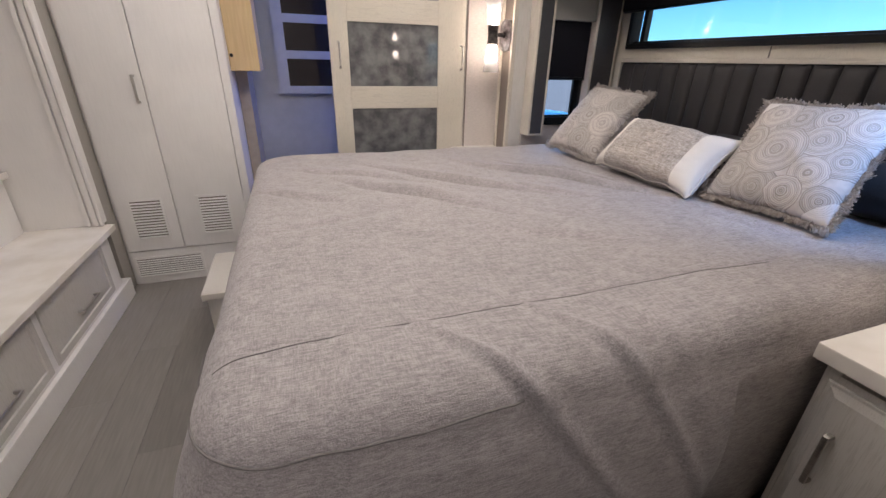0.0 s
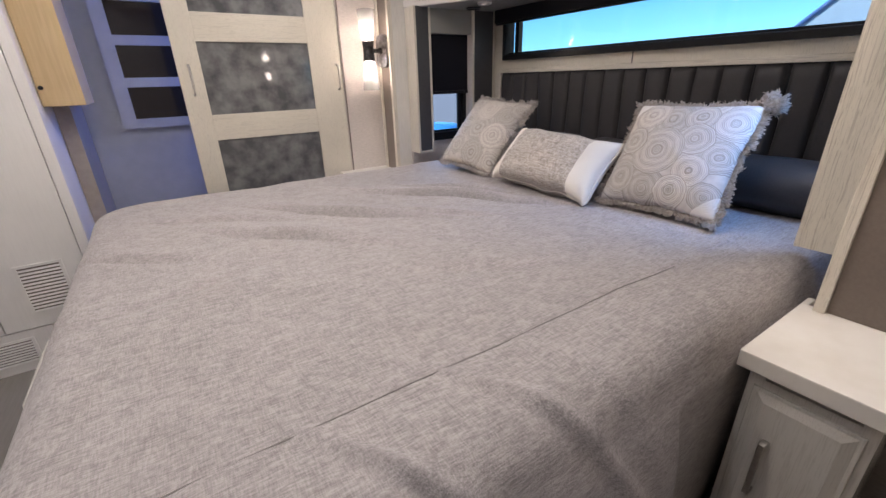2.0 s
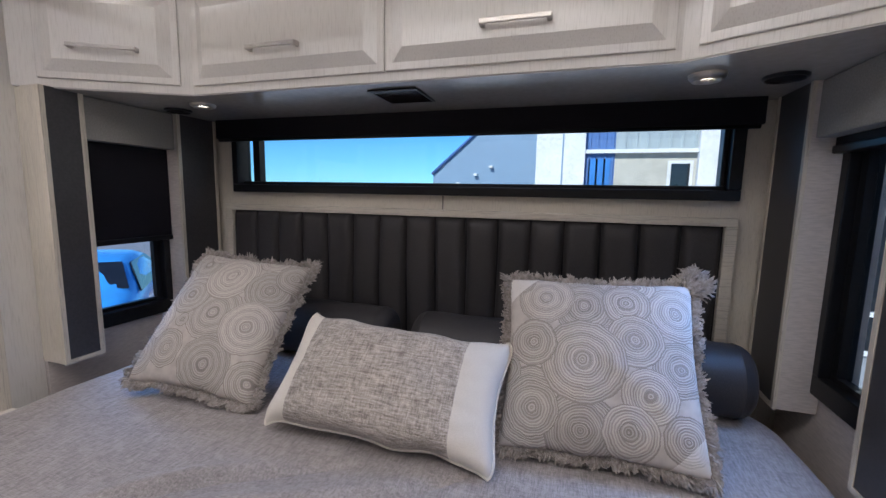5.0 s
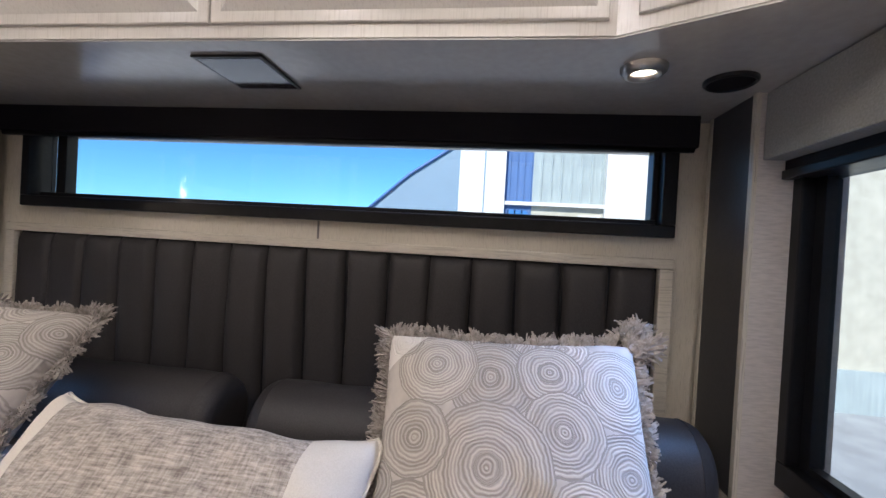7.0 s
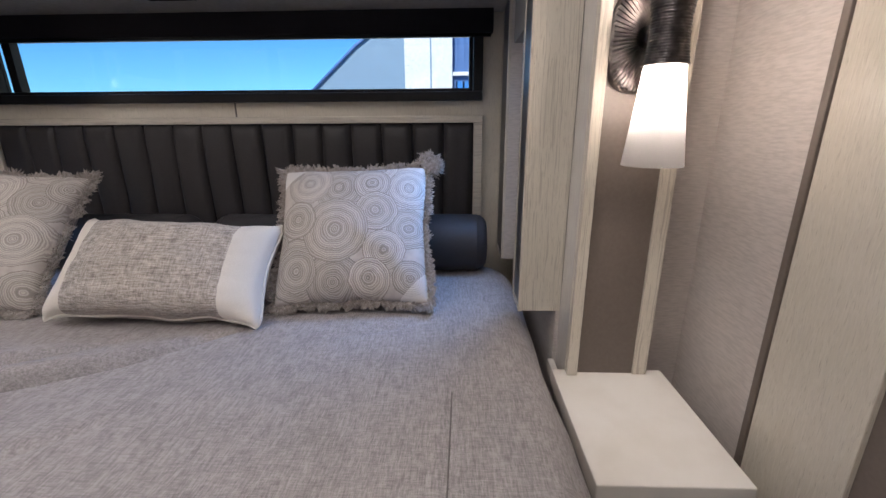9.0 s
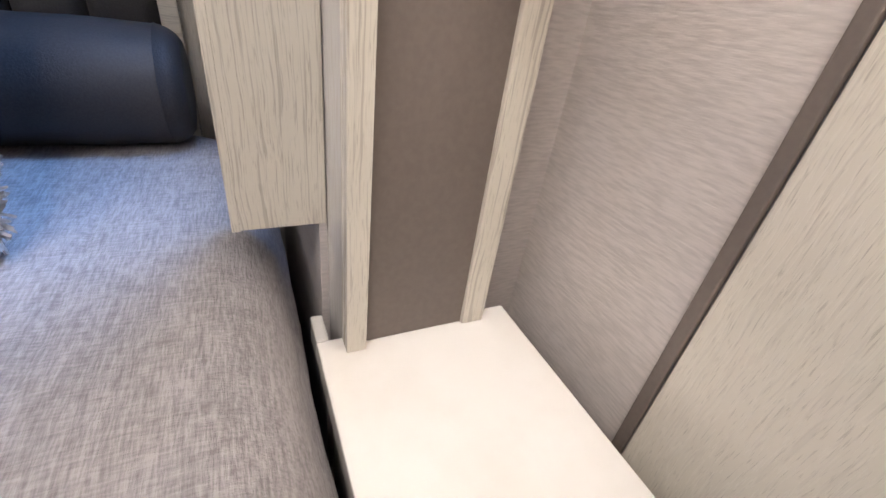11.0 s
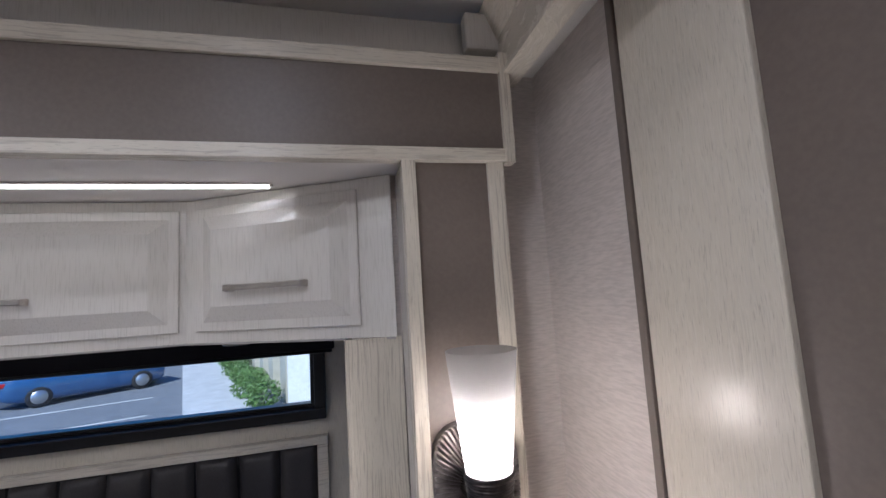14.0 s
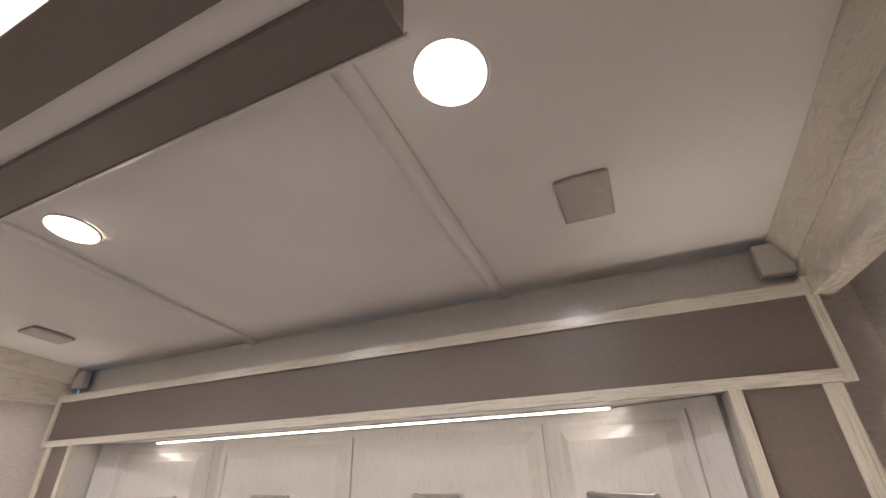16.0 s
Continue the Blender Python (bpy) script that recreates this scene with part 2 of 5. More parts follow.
def woven(name, light, dark, along, across, bump=0.5, slub=0.5, mottle=0.35, axis=(0, 1)):
    """Two sets of slubbed threads crossing at right angles, uneven in tone along each thread, with longer pale and dark slubs."""
    m = bpy.data.materials.new(name)
    m.use_nodes = True
    n, l = m.node_tree.nodes, m.node_tree.links
    p = n["Principled BSDF"]
    p.inputs["Roughness"].default_value = 0.95
    p.inputs["Specular IOR Level"].default_value = 0.15
    p.inputs["Sheen Weight"].default_value = 0.15
    tc = n.new("ShaderNodeTexCoord")
    total = None
    for k, (lo, hi, weight) in enumerate(((along, across, 1.0), (along, across, 0.8), (along * 0.45, across * 0.4, slub), (along * 0.5, across * 0.4, slub * 0.5), (24, 24, mottle))):
        mp = n.new("ShaderNodeMapping")
        sc = [hi] * 3
        sc[axis[k % 2]] = lo
        mp.inputs["Scale"].default_value = sc
        mp.inputs["Location"].default_value = (3.1 * k, 1.7 * k, 0.4)
        l.new(tc.outputs["Object"], mp.inputs[0])
        nz = n.new("ShaderNodeTexNoise")
        nz.inputs["Scale"].default_value, nz.inputs["Detail"].default_value, nz.inputs["Roughness"].default_value = 1.0, 2.5, 0.6
        l.new(mp.outputs[0], nz.inputs["Vector"])
        ad = n.new("ShaderNodeMath")
        ad.operation = "MULTIPLY_ADD"
        ad.inputs[1].default_value = weight
        l.new(nz.outputs[0], ad.inputs[0])
        if total:
            l.new(total, ad.inputs[2])
        else:
            ad.inputs[2].default_value = 0.0
        total = ad.outputs[0]
    mid = 0.5 * (1.8 + 1.5 * slub + mottle)
    mr = n.new("ShaderNodeMapRange")
    mr.inputs[1].default_value, mr.inputs[2].default_value = mid - 0.27, mid + 0.27
    l.new(total, mr.inputs[0])
    mx = n.new("ShaderNodeMix")
    mx.data_type = "RGBA"
    mx.inputs[6].default_value, mx.inputs[7].default_value = (*dark, 1), (*light, 1)
    l.new(mr.outputs[0], mx.inputs[0])
    l.new(mx.outputs[2], p.inputs["Base Color"])
    bp = n.new("ShaderNodeBump")
    bp.inputs["Strength"].default_value, bp.inputs["Distance"].default_value = bump, 0.0015
    l.new(mr.outputs[0], bp.inputs["Height"])
    l.new(bp.outputs[0], p.inputs["Normal"])
    return m


SPREAD = woven("heathered_bedspread", (0.435, 0.396, 0.386), (0.240, 0.218, 0.211), 60, 420, bump=0.5, slub=0.7, mottle=0.35)
TWEED = woven("tweed_weave", (0.61, 0.55, 0.495), (0.225, 0.195, 0.170), 34, 290, bump=0.9, slub=0.35, mottle=0.1)


def ring_print(seed, spots, pale=0.315):
    """Cloth printed with overlapping discs of fine concentric rings, pale at two opposite corners."""
    m = bpy.data.materials.new("ring_print_cloth")
    m.use_nodes = True
    n, l = m.node_tree.nodes, m.node_tree.links
    p = n["Principled BSDF"]
    p.inputs["Roughness"].default_value, p.inputs["Specular IOR Level"].default_value = 0.85, 0.25
    tc = n.new("ShaderNodeTexCoord")

    def math_node(op, a, b=None, c=None):
        q = n.new("ShaderNodeMath")
        q.operation = op
        for i, v in enumerate((a, b, c)):
            if v is None:
                continue
            if isinstance(v, (int, float)):
                q.inputs[i].default_value = v
            else:
                l.new(v, q.inputs[i])
        return q.outputs[0]

    wob = n.new("ShaderNodeTexNoise")
    wob.inputs["Scale"].default_value, wob.inputs["Detail"].default_value = 38, 2
    l.new(tc.outputs["Object"], wob.inputs["Vector"])
    rng = random.Random(seed)
    grain = n.new("ShaderNodeMapRange")
    grain.inputs[1].default_value, grain.inputs[2].default_value = 0.35, 0.65
    l.new(wob.outputs[0], grain.inputs[0])
    ground = n.new("ShaderNodeMix")
    ground.data_type = "RGBA"
    ground.inputs[6].default_value, ground.inputs[7].default_value = (0.48, 0.435, 0.395, 1), (0.57, 0.52, 0.475, 1)
    l.new(grain.outputs[0], ground.inputs[0])
    color, height = ground.outputs[2], None
    for cx, cy, r, tone in spots:
        dist = n.new("ShaderNodeVectorMath")
        dist.operation = "DISTANCE"
        flat = n.new("ShaderNodeVectorMath")
        flat.operation = "MULTIPLY"
        flat.inputs[1].default_value = (1, 1, 0)
        l.new(tc.outputs["Object"], flat.inputs[0])
        l.new(flat.outputs[0], dist.inputs[0])
        dist.inputs[1].default_value = (cx, cy, 0)
        d = math_node("MULTIPLY_ADD", wob.outputs[0], 0.011, math_node("SUBTRACT", dist.outputs["Value"], 0.0055))
        fine = math_node("SINE", math_node("MULTIPLY", d, 2 * math.pi / rng.uniform(0.0046, 0.0056)))
        broad = math_node("SINE", math_node("MULTIPLY_ADD", d, 2 * math.pi / rng.uniform(0.015, 0.024), rng.uniform(0, 6)))
        v = math_node("MULTIPLY_ADD", broad, 0.5, fine)
        eye = math_node("LESS_THAN", math_node("ABSOLUTE", math_node("SUBTRACT", d, 0.2 * r)), 0.0016)
        v = math_node("MULTIPLY_ADD", eye, -2.2, v)
        rim = math_node("GREATER_THAN", d, r - 0.0022)
        v = math_node("MULTIPLY_ADD", rim, -2.4, v)
        mr = n.new("ShaderNodeMapRange")
        mr.inputs[1].default_value, mr.inputs[2].default_value = -1.5, 1.2
        l.new(v, mr.inputs[0])
        mx = n.new("ShaderNodeMix")
        mx.data_type = "RGBA"
        mx.inputs[6].default_value, mx.inputs[7].default_value = (0.33 * tone, 0.295 * tone, 0.267 * tone, 1), (0.60 * tone, 0.55 * tone, 0.50 * tone, 1)
        l.new(mr.outputs[0], mx.inputs[0])
        inside = math_node("LESS_THAN", d, r)
        o = n.new("ShaderNodeMix")
        o.data_type = "RGBA"
        l.new(inside, o.inputs[0])
        l.new(color, o.inputs[6])
        l.new(mx.outputs[2], o.inputs[7])
        color = o.outputs[2]
        o = n.new("ShaderNodeMix")
        l.new(inside, o.inputs[0])
        if height:
            l.new(height, o.inputs[2])
        else:
            o.inputs[2].default_value = 0.4
        l.new(mr.outputs[0], o.inputs[3])
        height = o.outputs[0]
    sep = n.new("ShaderNodeSeparateXYZ")
    l.new(tc.outputs["Object"], sep.inputs[0])
    diag = math_node("ABSOLUTE", math_node("SUBTRACT", sep.outputs[0], sep.outputs[1]))
    corner = math_node("GREATER_THAN", diag, pale)
    o = n.new("ShaderNodeMix")
    o.data_type = "RGBA"
    l.new(corner, o.inputs[0])
    l.new(color, o.inputs[6])
    o.inputs[7].default_value = (0.74, 0.70, 0.66, 1)
    l.new(o.outputs[2], p.inputs["Base Color"])
    bp = n.new("ShaderNodeBump")
    bp.inputs["Strength"].default_value, bp.inputs["Distance"].default_value = 0.8, 0.0020
    l.new(height, bp.inputs["Height"])
    l.new(bp.outputs[0], p.inputs["Normal"])
    return m


NEAR_DISCS = [(-0.02, 0.183, 0.073, 1), (-0.03, 0.11, 0.066, 0.92), (-0.111, 0.13, 0.063, 1.1), (0.154, 0.11, 0.063, 1.08), (0.082, 0.17, 0.04, 1.1), (-0.131, -0.11, 0.083, 0.95), (-0.036, -0.143, 0.073, 0.88), (0.154, -0.007, 0.056, 0.95), (0.056, 0.123, 0.05, 1.02), (0.069, 0.04, 0.056, 0.97), (-0.033, -0.01, 0.086, 1.0), (-0.134, 0.023, 0.051, 0.95), (-0.193, -0.037, 0.036, 0.92), (0.092, -0.067, 0.053, 1.06), (0.056, -0.137, 0.053, 1.04), (0.157, -0.137, 0.046, 1.0), (-0.167, 0.173, 0.03, 1.0), (-0.131, -0.113, 0.054, 0.9), (0.056, 0.125, 0.018, 0.95), (0.052, -0.135, 0.018, 0.9)]
FAR_DISCS = [(0.01, -0.006, 0.077, 0.95), (-0.092, 0.039, 0.059, 0.95), (-0.001, 0.114, 0.079, 1.08), (-0.176, 0.185, 0.053, 0.98), (-0.113, 0.147, 0.05, 0.95), (0.127, 0.089, 0.066, 0.9), (-0.173, 0.08, 0.05, 0.95), (0.046, -0.141, 0.075, 0.9), (0.118, -0.028, 0.075, 1.12), (-0.159, -0.046, 0.057, 1.05), (-0.082, -0.115, 0.05, 0.95), (0.172, -0.161, 0.057, 0.98), (0.09, 0.2, 0.05, 1.0), (0.171, 0.148, 0.05, 0.92), (-0.167, -0.14, 0.053, 0.95), (-0.086, 0.205, 0.05, 1.0), (-0.073, -0.037, 0.019, 0.9)]
RINGS = {1: ring_print(3, NEAR_DISCS), 2: ring_print(8, FAR_DISCS, 0.5)}
FRINGE = shader("fringe_yarn", (0.52, 0.47, 0.43), 0.95, base2=(0.30, 0.265, 0.24), scale=120)
LINEN = shader("cream_linen", (0.74, 0.69, 0.62), 0.9, base2=(0.68, 0.63, 0.56), scale=500, bump=0.3)
# dark seam and joint lines; on the piping also painted shade
SEAM = shader("dark_seam_and_shade", (0.19, 0.172, 0.162), 0.9, scale=200)
MARBLE = shader("smoked_marble_glass", (0.21, 0.207, 0.205), 0.07, base2=(0.085, 0.085, 0.088), scale=13, contrast=(0.36, 0.66), detail=10)
MARBLE.node_tree.links.remove(MARBLE.node_tree.nodes["Principled BSDF"].inputs["Roughness"].links[0])
MARBLE.node_tree.nodes["Principled BSDF"].inputs["Roughness"].default_value = 0.015
DARKGLASS = shader("dark_glass", (0.02, 0.012, 0.009), 0.08, scale=4)
GLASS = clear_glass("window_glass", (0.93, 0.97, 1.0))
SHADE = bpy.data.materials.new("frosted_shade")
SHADE.use_nodes = True
_n, _l = SHADE.node_tree.nodes, SHADE.node_tree.links
_t, _d, _m = _n.new("ShaderNodeBsdfTranslucent"), _n.new("ShaderNodeBsdfTransparent"), _n.new("ShaderNodeMixShader")
_t.inputs[0].default_value, _d.inputs[0].default_value = (0.25, 0.238, 0.231, 1), (0.95, 0.93, 0.9, 1)
_m.inputs[0].default_value = 0.33
_l.new(_t.outputs[0], _m.inputs[1])
_l.new(_d.outputs[0], _m.inputs[2])
_l.new(_m.outputs[0], _n["Material Output"].inputs[0])
BULB = glow("bulb_glow", (1.0, 0.90, 0.80), 9.0)
SCONCE_BULB = glow("sconce_bulb_glow", (1.0, 0.90, 0.85), 112.0)
LED = glow("led_glow", (1.0, 0.92, 0.82), 5.0)
DOWN = glow("downlight_glow", (1.0, 0.93, 0.84), 4.2)

# ---- mesh helpers ----


def box(bm, x0, x1, y0, y1, z0, z1):
    x0, x1, y0, y1, z0, z1 = min(x0, x1), max(x0, x1), min(y0, y1), max(y0, y1), min(z0, z1), max(z0, z1)
    v = [bm.verts.new(c) for c in ((x0, y0, z0), (x1, y0, z0), (x1, y1, z0), (x0, y1, z0), (x0, y0, z1), (x1, y0, z1), (x1, y1, z1), (x0, y1, z1))]
    for f in ((3, 2, 1, 0), (4, 5, 6, 7), (0, 1, 5, 4), (1, 2, 6, 5), (2, 3, 7, 6), (3, 0, 4, 7)):
        bm.faces.new([v[i] for i in f])
    return bm


def boxes(*rows, bevel=0.0):
    bm = bmesh.new()
    for r in rows:
        box(bm, *r)
    if bevel:
        bmesh.ops.bevel(bm, geom=bm.edges[:], offset=bevel, segments=2, affect="EDGES", profile=0.6)
    return bm


def prism(outline, z0, z1, bevel=0.0):
    """Upright prism over an outline of (x, y) points, counter-clockwise."""
    bm = bmesh.new()
    lo, hi = [bm.verts.new((x, y, z0)) for x, y in outline], [bm.verts.new((x, y, z1)) for x, y in outline]
    n = len(outline)
    bm.faces.new(lo[::-1])
    bm.faces.new(hi)
    for i in range(n):
        bm.faces.new((lo[i], lo[(i + 1) % n], hi[(i + 1) % n], hi[i]))
    bmesh.ops.recalc_face_normals(bm, faces=bm.faces[:])
    if bevel:
        bmesh.ops.bevel(bm, geom=bm.edges[:], offset=bevel, segments=2, affect="EDGES", profile=0.6)
    return bm


def turned(profile, m, steps=40, cap=True):
    """A body of revolution from (radius, height) pairs about the local z of m."""
    bm = bmesh.new()
    rings = []
    for r, h in profile:
        rings.append([bm.verts.new(m @ Vector((r * math.cos(2 * math.pi * i / steps), r * math.sin(2 * math.pi * i / steps), h))) for i in range(steps)])
    for a, b in zip(rings, rings[1:]):
        for i in range(steps):
            f = bm.faces.new((a[i], a[(i + 1) % steps], b[(i + 1) % steps], b[i]))
            f.smooth = True
    if cap:
        bm.faces.new(rings[0][::-1])
        bm.faces.new(rings[-1])
    bmesh.ops.recalc_face_normals(bm, faces=bm.faces[:])
    return bm


def tube(points, radius, steps=8):
    bm = bmesh.new()
    rings = []
    pts = [Vector(p) for p in points]
    for i, p in enumerate(pts):
        d = (pts[min(i + 1, len(pts) - 1)] - pts[max(i - 1, 0)]).normalized()
        a = d.orthogonal().normalized()
        if abs(d.z) < 0.9:
            a = d.cross(Vector((0, 0, 1))).normalized()
        b = d.cross(a)
        rings.append([bm.verts.new(p + radius * (math.cos(2 * math.pi * k / steps) * a + math.sin(2 * math.pi * k / steps) * b)) for k in range(steps)])
    for r, q in zip(rings, rings[1:]):
        for k in range(steps):
            bm.faces.new((r[k], r[(k + 1) % steps], q[(k + 1) % steps], q[k])).smooth = True
    bm.faces.new(rings[0][::-1])
    bm.faces.new(rings[-1])
    bmesh.ops.recalc_face_normals(bm, faces=bm.faces[:])
    return bm


def mesh(name, bm, material, smooth=False):
    data = bpy.data.meshes.new(name)
    if smooth:
        for f in bm.faces:
            f.smooth = True
    bm.to_mesh(data)
    bm.free()
    data.materials.append(material)
    return new(name, data)


def part(name, bm, material, parent, label="", smooth=False):
    ob = mesh(name, bm, material, smooth)
    ob.parent = parent
    if parent.type == "EMPTY":
        ob.matrix_parent_inverse = Matrix.Translation(-parent.location)
    return tagged(ob, label)


def thing(name, label, category, at, group="", kind=""):
    ob = new(name)
    ob.location = at
    ob.empty_display_size = 0.1
    return tagged(ob, label, category, group, kind)


def setting(name, bm, material, label="", category="wall"):
    return tagged(mesh(name, bm, material), label, category, kind="structure")


def flip(y, side):
    return y if side == "r" else 2 * YC - y


# ---- structure ----
setting("floor", boxes((-1.75, 2.05, -1.3, 3.3, -0.06, 0.0)), VINYL, "grey wood-look vinyl plank floor", "floor")


def crowned(x0, x1, y0, y1, low, high):
    """A strip of the crowned ceiling from x0 to x1, between two offsets from its height."""
    bm = bmesh.new()
    xs = [x0 + (x1 - x0) * i / 24 for i in range(25)]
    cols = [[bm.verts.new((x, y, ceil_z(x) + o)) for y, o in ((y0, low), (y1, low), (y1, high), (y0, high))] for x in xs]
    for a, b in zip(cols, cols[1:]):
        for k in range(4):
            bm.faces.new((a[k], b[k], b[(k + 1) % 4], a[(k + 1) % 4])).smooth = k == 0
    bm.faces.new(cols[0][::-1])
    bm.faces.new(cols[-1])
    bmesh.ops.recalc_face_normals(bm, faces=bm.faces[:])
    return bm


setting("ceiling", crowned(-1.75, 1.37, -1.3, 3.3, 0.0, 0.06), CEILING, "off-white padded crowned ceiling", "ceiling")
for by in (0.785, 1.665):
    setting("ceiling_batten", crowned(-1.7, 1.365, by - 0.018, by + 0.018, -0.008, -0.0005), CEILING, "off-white batten over a ceiling seam", "trim")
for side in "rl":
    f = lambda y: flip(y, side)
    setting("wall_side_" + side, boxes(*(((1.1225, 1.379, 0.074, 0.052, 0, 2.049), (1.379, 1.44, 0.189, 0.052, 0, 1.899), (1.379, 1.44, 0.139, 0.052, 1.899, 2.19)) if side == "r" else ((1.085, 1.335, f(0.14), f(0.06), 0, 2.02), (1.3185, 1.40, f(0.19), f(0.141), 0, 2.02)))), WALLPAPER, "pale rippled wallpaper on the side wall", "wall")
    setting("wall_slide_side_" + side, boxes((1.40, 2.05, f(0.365), f(0.30), 0, 0.842), (1.40, 2.05, f(0.365), f(0.30), 1.43, 1.9), (1.40, 1.52, f(0.365), f(0.30), 0.842, 1.43), (1.785, 2.05, f(0.365), f(0.30), 0.842, 1.43)), WALLPAPER, "grey-beige side wall of the bed slide-out", "wall")
    setting("wall_over_side_" + side, boxes((-1.75 if side == "r" else -0.26, 1.3785 if side == "r" else 1.359, f(0.04 if side == "r" else 0.06), f(0.135), 2.05 if side == "r" else 1.995, TOP)), PAINT, "cream board over the sliding door", "wall")
    # sloped cornice with an upright board below it
    bm = bmesh.new()
    x0 = -1.7 if side == "r" else -0.26
    xs = [x0 + (1.333 - x0) * i / 12 for i in range(13)]
    for sec in (lambda c: [(0.136, c - 0.001), (0.196, c - 0.001), (0.170, c - 0.062), (0.136, c - 0.062)], lambda c: [(0.136, c - 0.063), (0.168, c - 0.063), (0.168, 2.012), (0.176, 2.010), (0.176, 2.002), (0.136, 2.002)]):
        cols = [[bm.verts.new((x, f(y), z)) for y, z in sec(ceil_z(x))] for x in xs]
        k = len(cols[0])
        bm.faces.new(cols[0])
        bm.faces.new(cols[-1][::-1])
        for a, b in zip(cols, cols[1:]):
            for i in range(k):
                bm.faces.new((a[i], a[(i + 1) % k], b[(i + 1) % k], b[i]))
    bmesh.ops.recalc_face_normals(bm, faces=bm.faces[:])
    setting("cornice_" + side, bm, CORNICE, "cream wood-grain cornice along the ceiling edge", "trim")
    deep = 0.055 if side == "r" else 0.0
    lift = 0.044 if side == "r" else 0.0
    setting("door_track_" + side, boxes((0.0, 1.10, f(0.135 - deep * 0.5), f(0.10 - deep), 1.992 + lift, 2.0015 + lift)), BLACK, "dark track above the sliding door", "trim")
    setting("door_rail_" + side, boxes((0.0, 1.075, f(0.155 - deep * 0.6), f(0.1365 - deep * 0.6), 1.988 + lift, 2.001 + lift), bevel=0.002), NICKEL, "bright metal sliding-door rail", "trim")
    setting("cornice_block_" + side, boxes((1.315, 1.345, f(0.228), f(0.15), 2.062, 2.132), bevel=0.006), PAINT, "cream corner block where cornice meets ledge", "trim")
setting("wall_headboard", boxes((1.985, 2.05, 0.30, 2 * YC - 0.30, 0, 1.30), (1.985, 2.05, 0.30, 2 * YC - 0.30, 1.50, 1.9), (1.985, 2.05, 0.30, 0.52, 1.30, 1.50), (1.985, 2.05, 2.23, 2 * YC - 0.30, 1.30, 1.50)), DOOR_V, "cream wood-grain wall behind the bed", "wall")
setting("wall_joint_strip", boxes((1.981, 1.986, YC - 0.012, YC - 0.008, 1.246, 1.292)), SEAM, "fine joint in the wall below the window", "trim")
setting("soffit_over_bed", boxes((1.313, 2.05, 0.20, 2 * YC - 0.20, 1.854, 1.90)), CEILING, "cream soffit above the overhead cabinets", "ceiling")
setting("ledge_over_valance", boxes((1.36, 1.42, 0.14, 2 * YC - 0.14, 1.90, 2.19)), PAINT, "cream ledge between valance and ceiling", "trim")
setting("wall_bath", boxes((-1.75, -0.45, 0.06, 0.135, 0, 1.995), (-1.81, -1.75, -1.3, 3.3, 0, TOP), (-1.75, 2.05, -1.36, -1.3, 0, TOP), (1.05, 1.11, -1.3, 0.050, 0, TOP)), WHITE, "cream walls closing the room", "wall")
setting("wall_hall", boxes((-1.75, 1.11, 3.22, 3.28, 0, TOP), (1.05, 1.11, 2.71, 3.219, 0, TOP)), HALLDIM, "plain hall wall, bluish daylight partly put into its colour", "wall")


def side_window(side):
    f = lambda y: flip(y, side)
    w = thing("window_side_" + side, "black-framed side window with a %s between charcoal panels" % ("black blind half lowered" if side == "l" else "black blind rolled up"), "window", (1.65, f(0.34), 0.95), kind="structure")
    part("window_frame", boxes((1.505, 1.80, f(0.385), f(0.32), 0.842, 0.890), (1.505, 1.80, f(0.385), f(0.32), 1.405, 1.435), (1.505, 1.53, f(0.385), f(0.32), 0.890, 1.405), (1.77, 1.80, f(0.385), f(0.32), 0.890, 1.405), bevel=0.003), BLACK, w)
    part("sash", boxes((1.748, 1.7695, f(0.362), f(0.345), 0.8905, 1.4045), (1.5305, 1.7475, f(0.362), f(0.345), 0.8905, 0.902)), BLACK, w, "black inner sash")
    g = part("pane", boxes((1.53, 1.77, f(0.338), f(0.333), 0.895, 1.405)), GLASS, w)
    g.visible_shadow = False
    zb = 1.13 if side == "l" else 1.418
    part("blind", boxes((1.507, 1.792, f(0.402), f(0.394), zb, 1.445)), BLIND, w, "black roller blind")
    part("blind_bar", boxes((1.507, 1.792, f(0.408), f(0.388), zb - 0.016, zb + 0.001), bevel=0.003), BLACK, w)
    for a, b in ((1.395, 1.500), (1.794, 1.962)):
        pl = part("pilaster", boxes((a, b, f(0.449), f(0.366 if a > 1.5 else 0.3575), 0.79, 1.5645), bevel=0.001), WOOD_V if a < 1.5 else WALLPAPER, w)
        for e0, e1 in ((a - 0.0008, a + 0.0125), (b - 0.0125, b + 0.0008)):
            part("edge_strip", boxes((e0, e1, f(0.4555), f(0.447), 0.789, 1.5645), bevel=0.001), WOOD_V, pl, "cream edge strip")
        part("edge_strip", boxes((a + 0.0126, b - 0.0126, f(0.4555), f(0.447), 0.789, 0.8015)), WOOD_X, pl, "cream edge strip")
        part("dark_panel", boxes((a + 0.012, b - 0.012, f(0.4535), f(0.4485), 0.802, 1.5645)), CHARCOAL, pl, "charcoal panel")
    part("pelmet", boxes((1.501, 1.793, f(0.440), f(0.366), 1.437, 1.560), bevel=0.003), GREYFAB, w, "grey fabric pelmet")
    part("head_strip", boxes((1.40, 1.96, f(0.452), f(0.44), 1.5635, 1.5645)), WOOD_X, w)


for side in "rl":
    side_window(side)

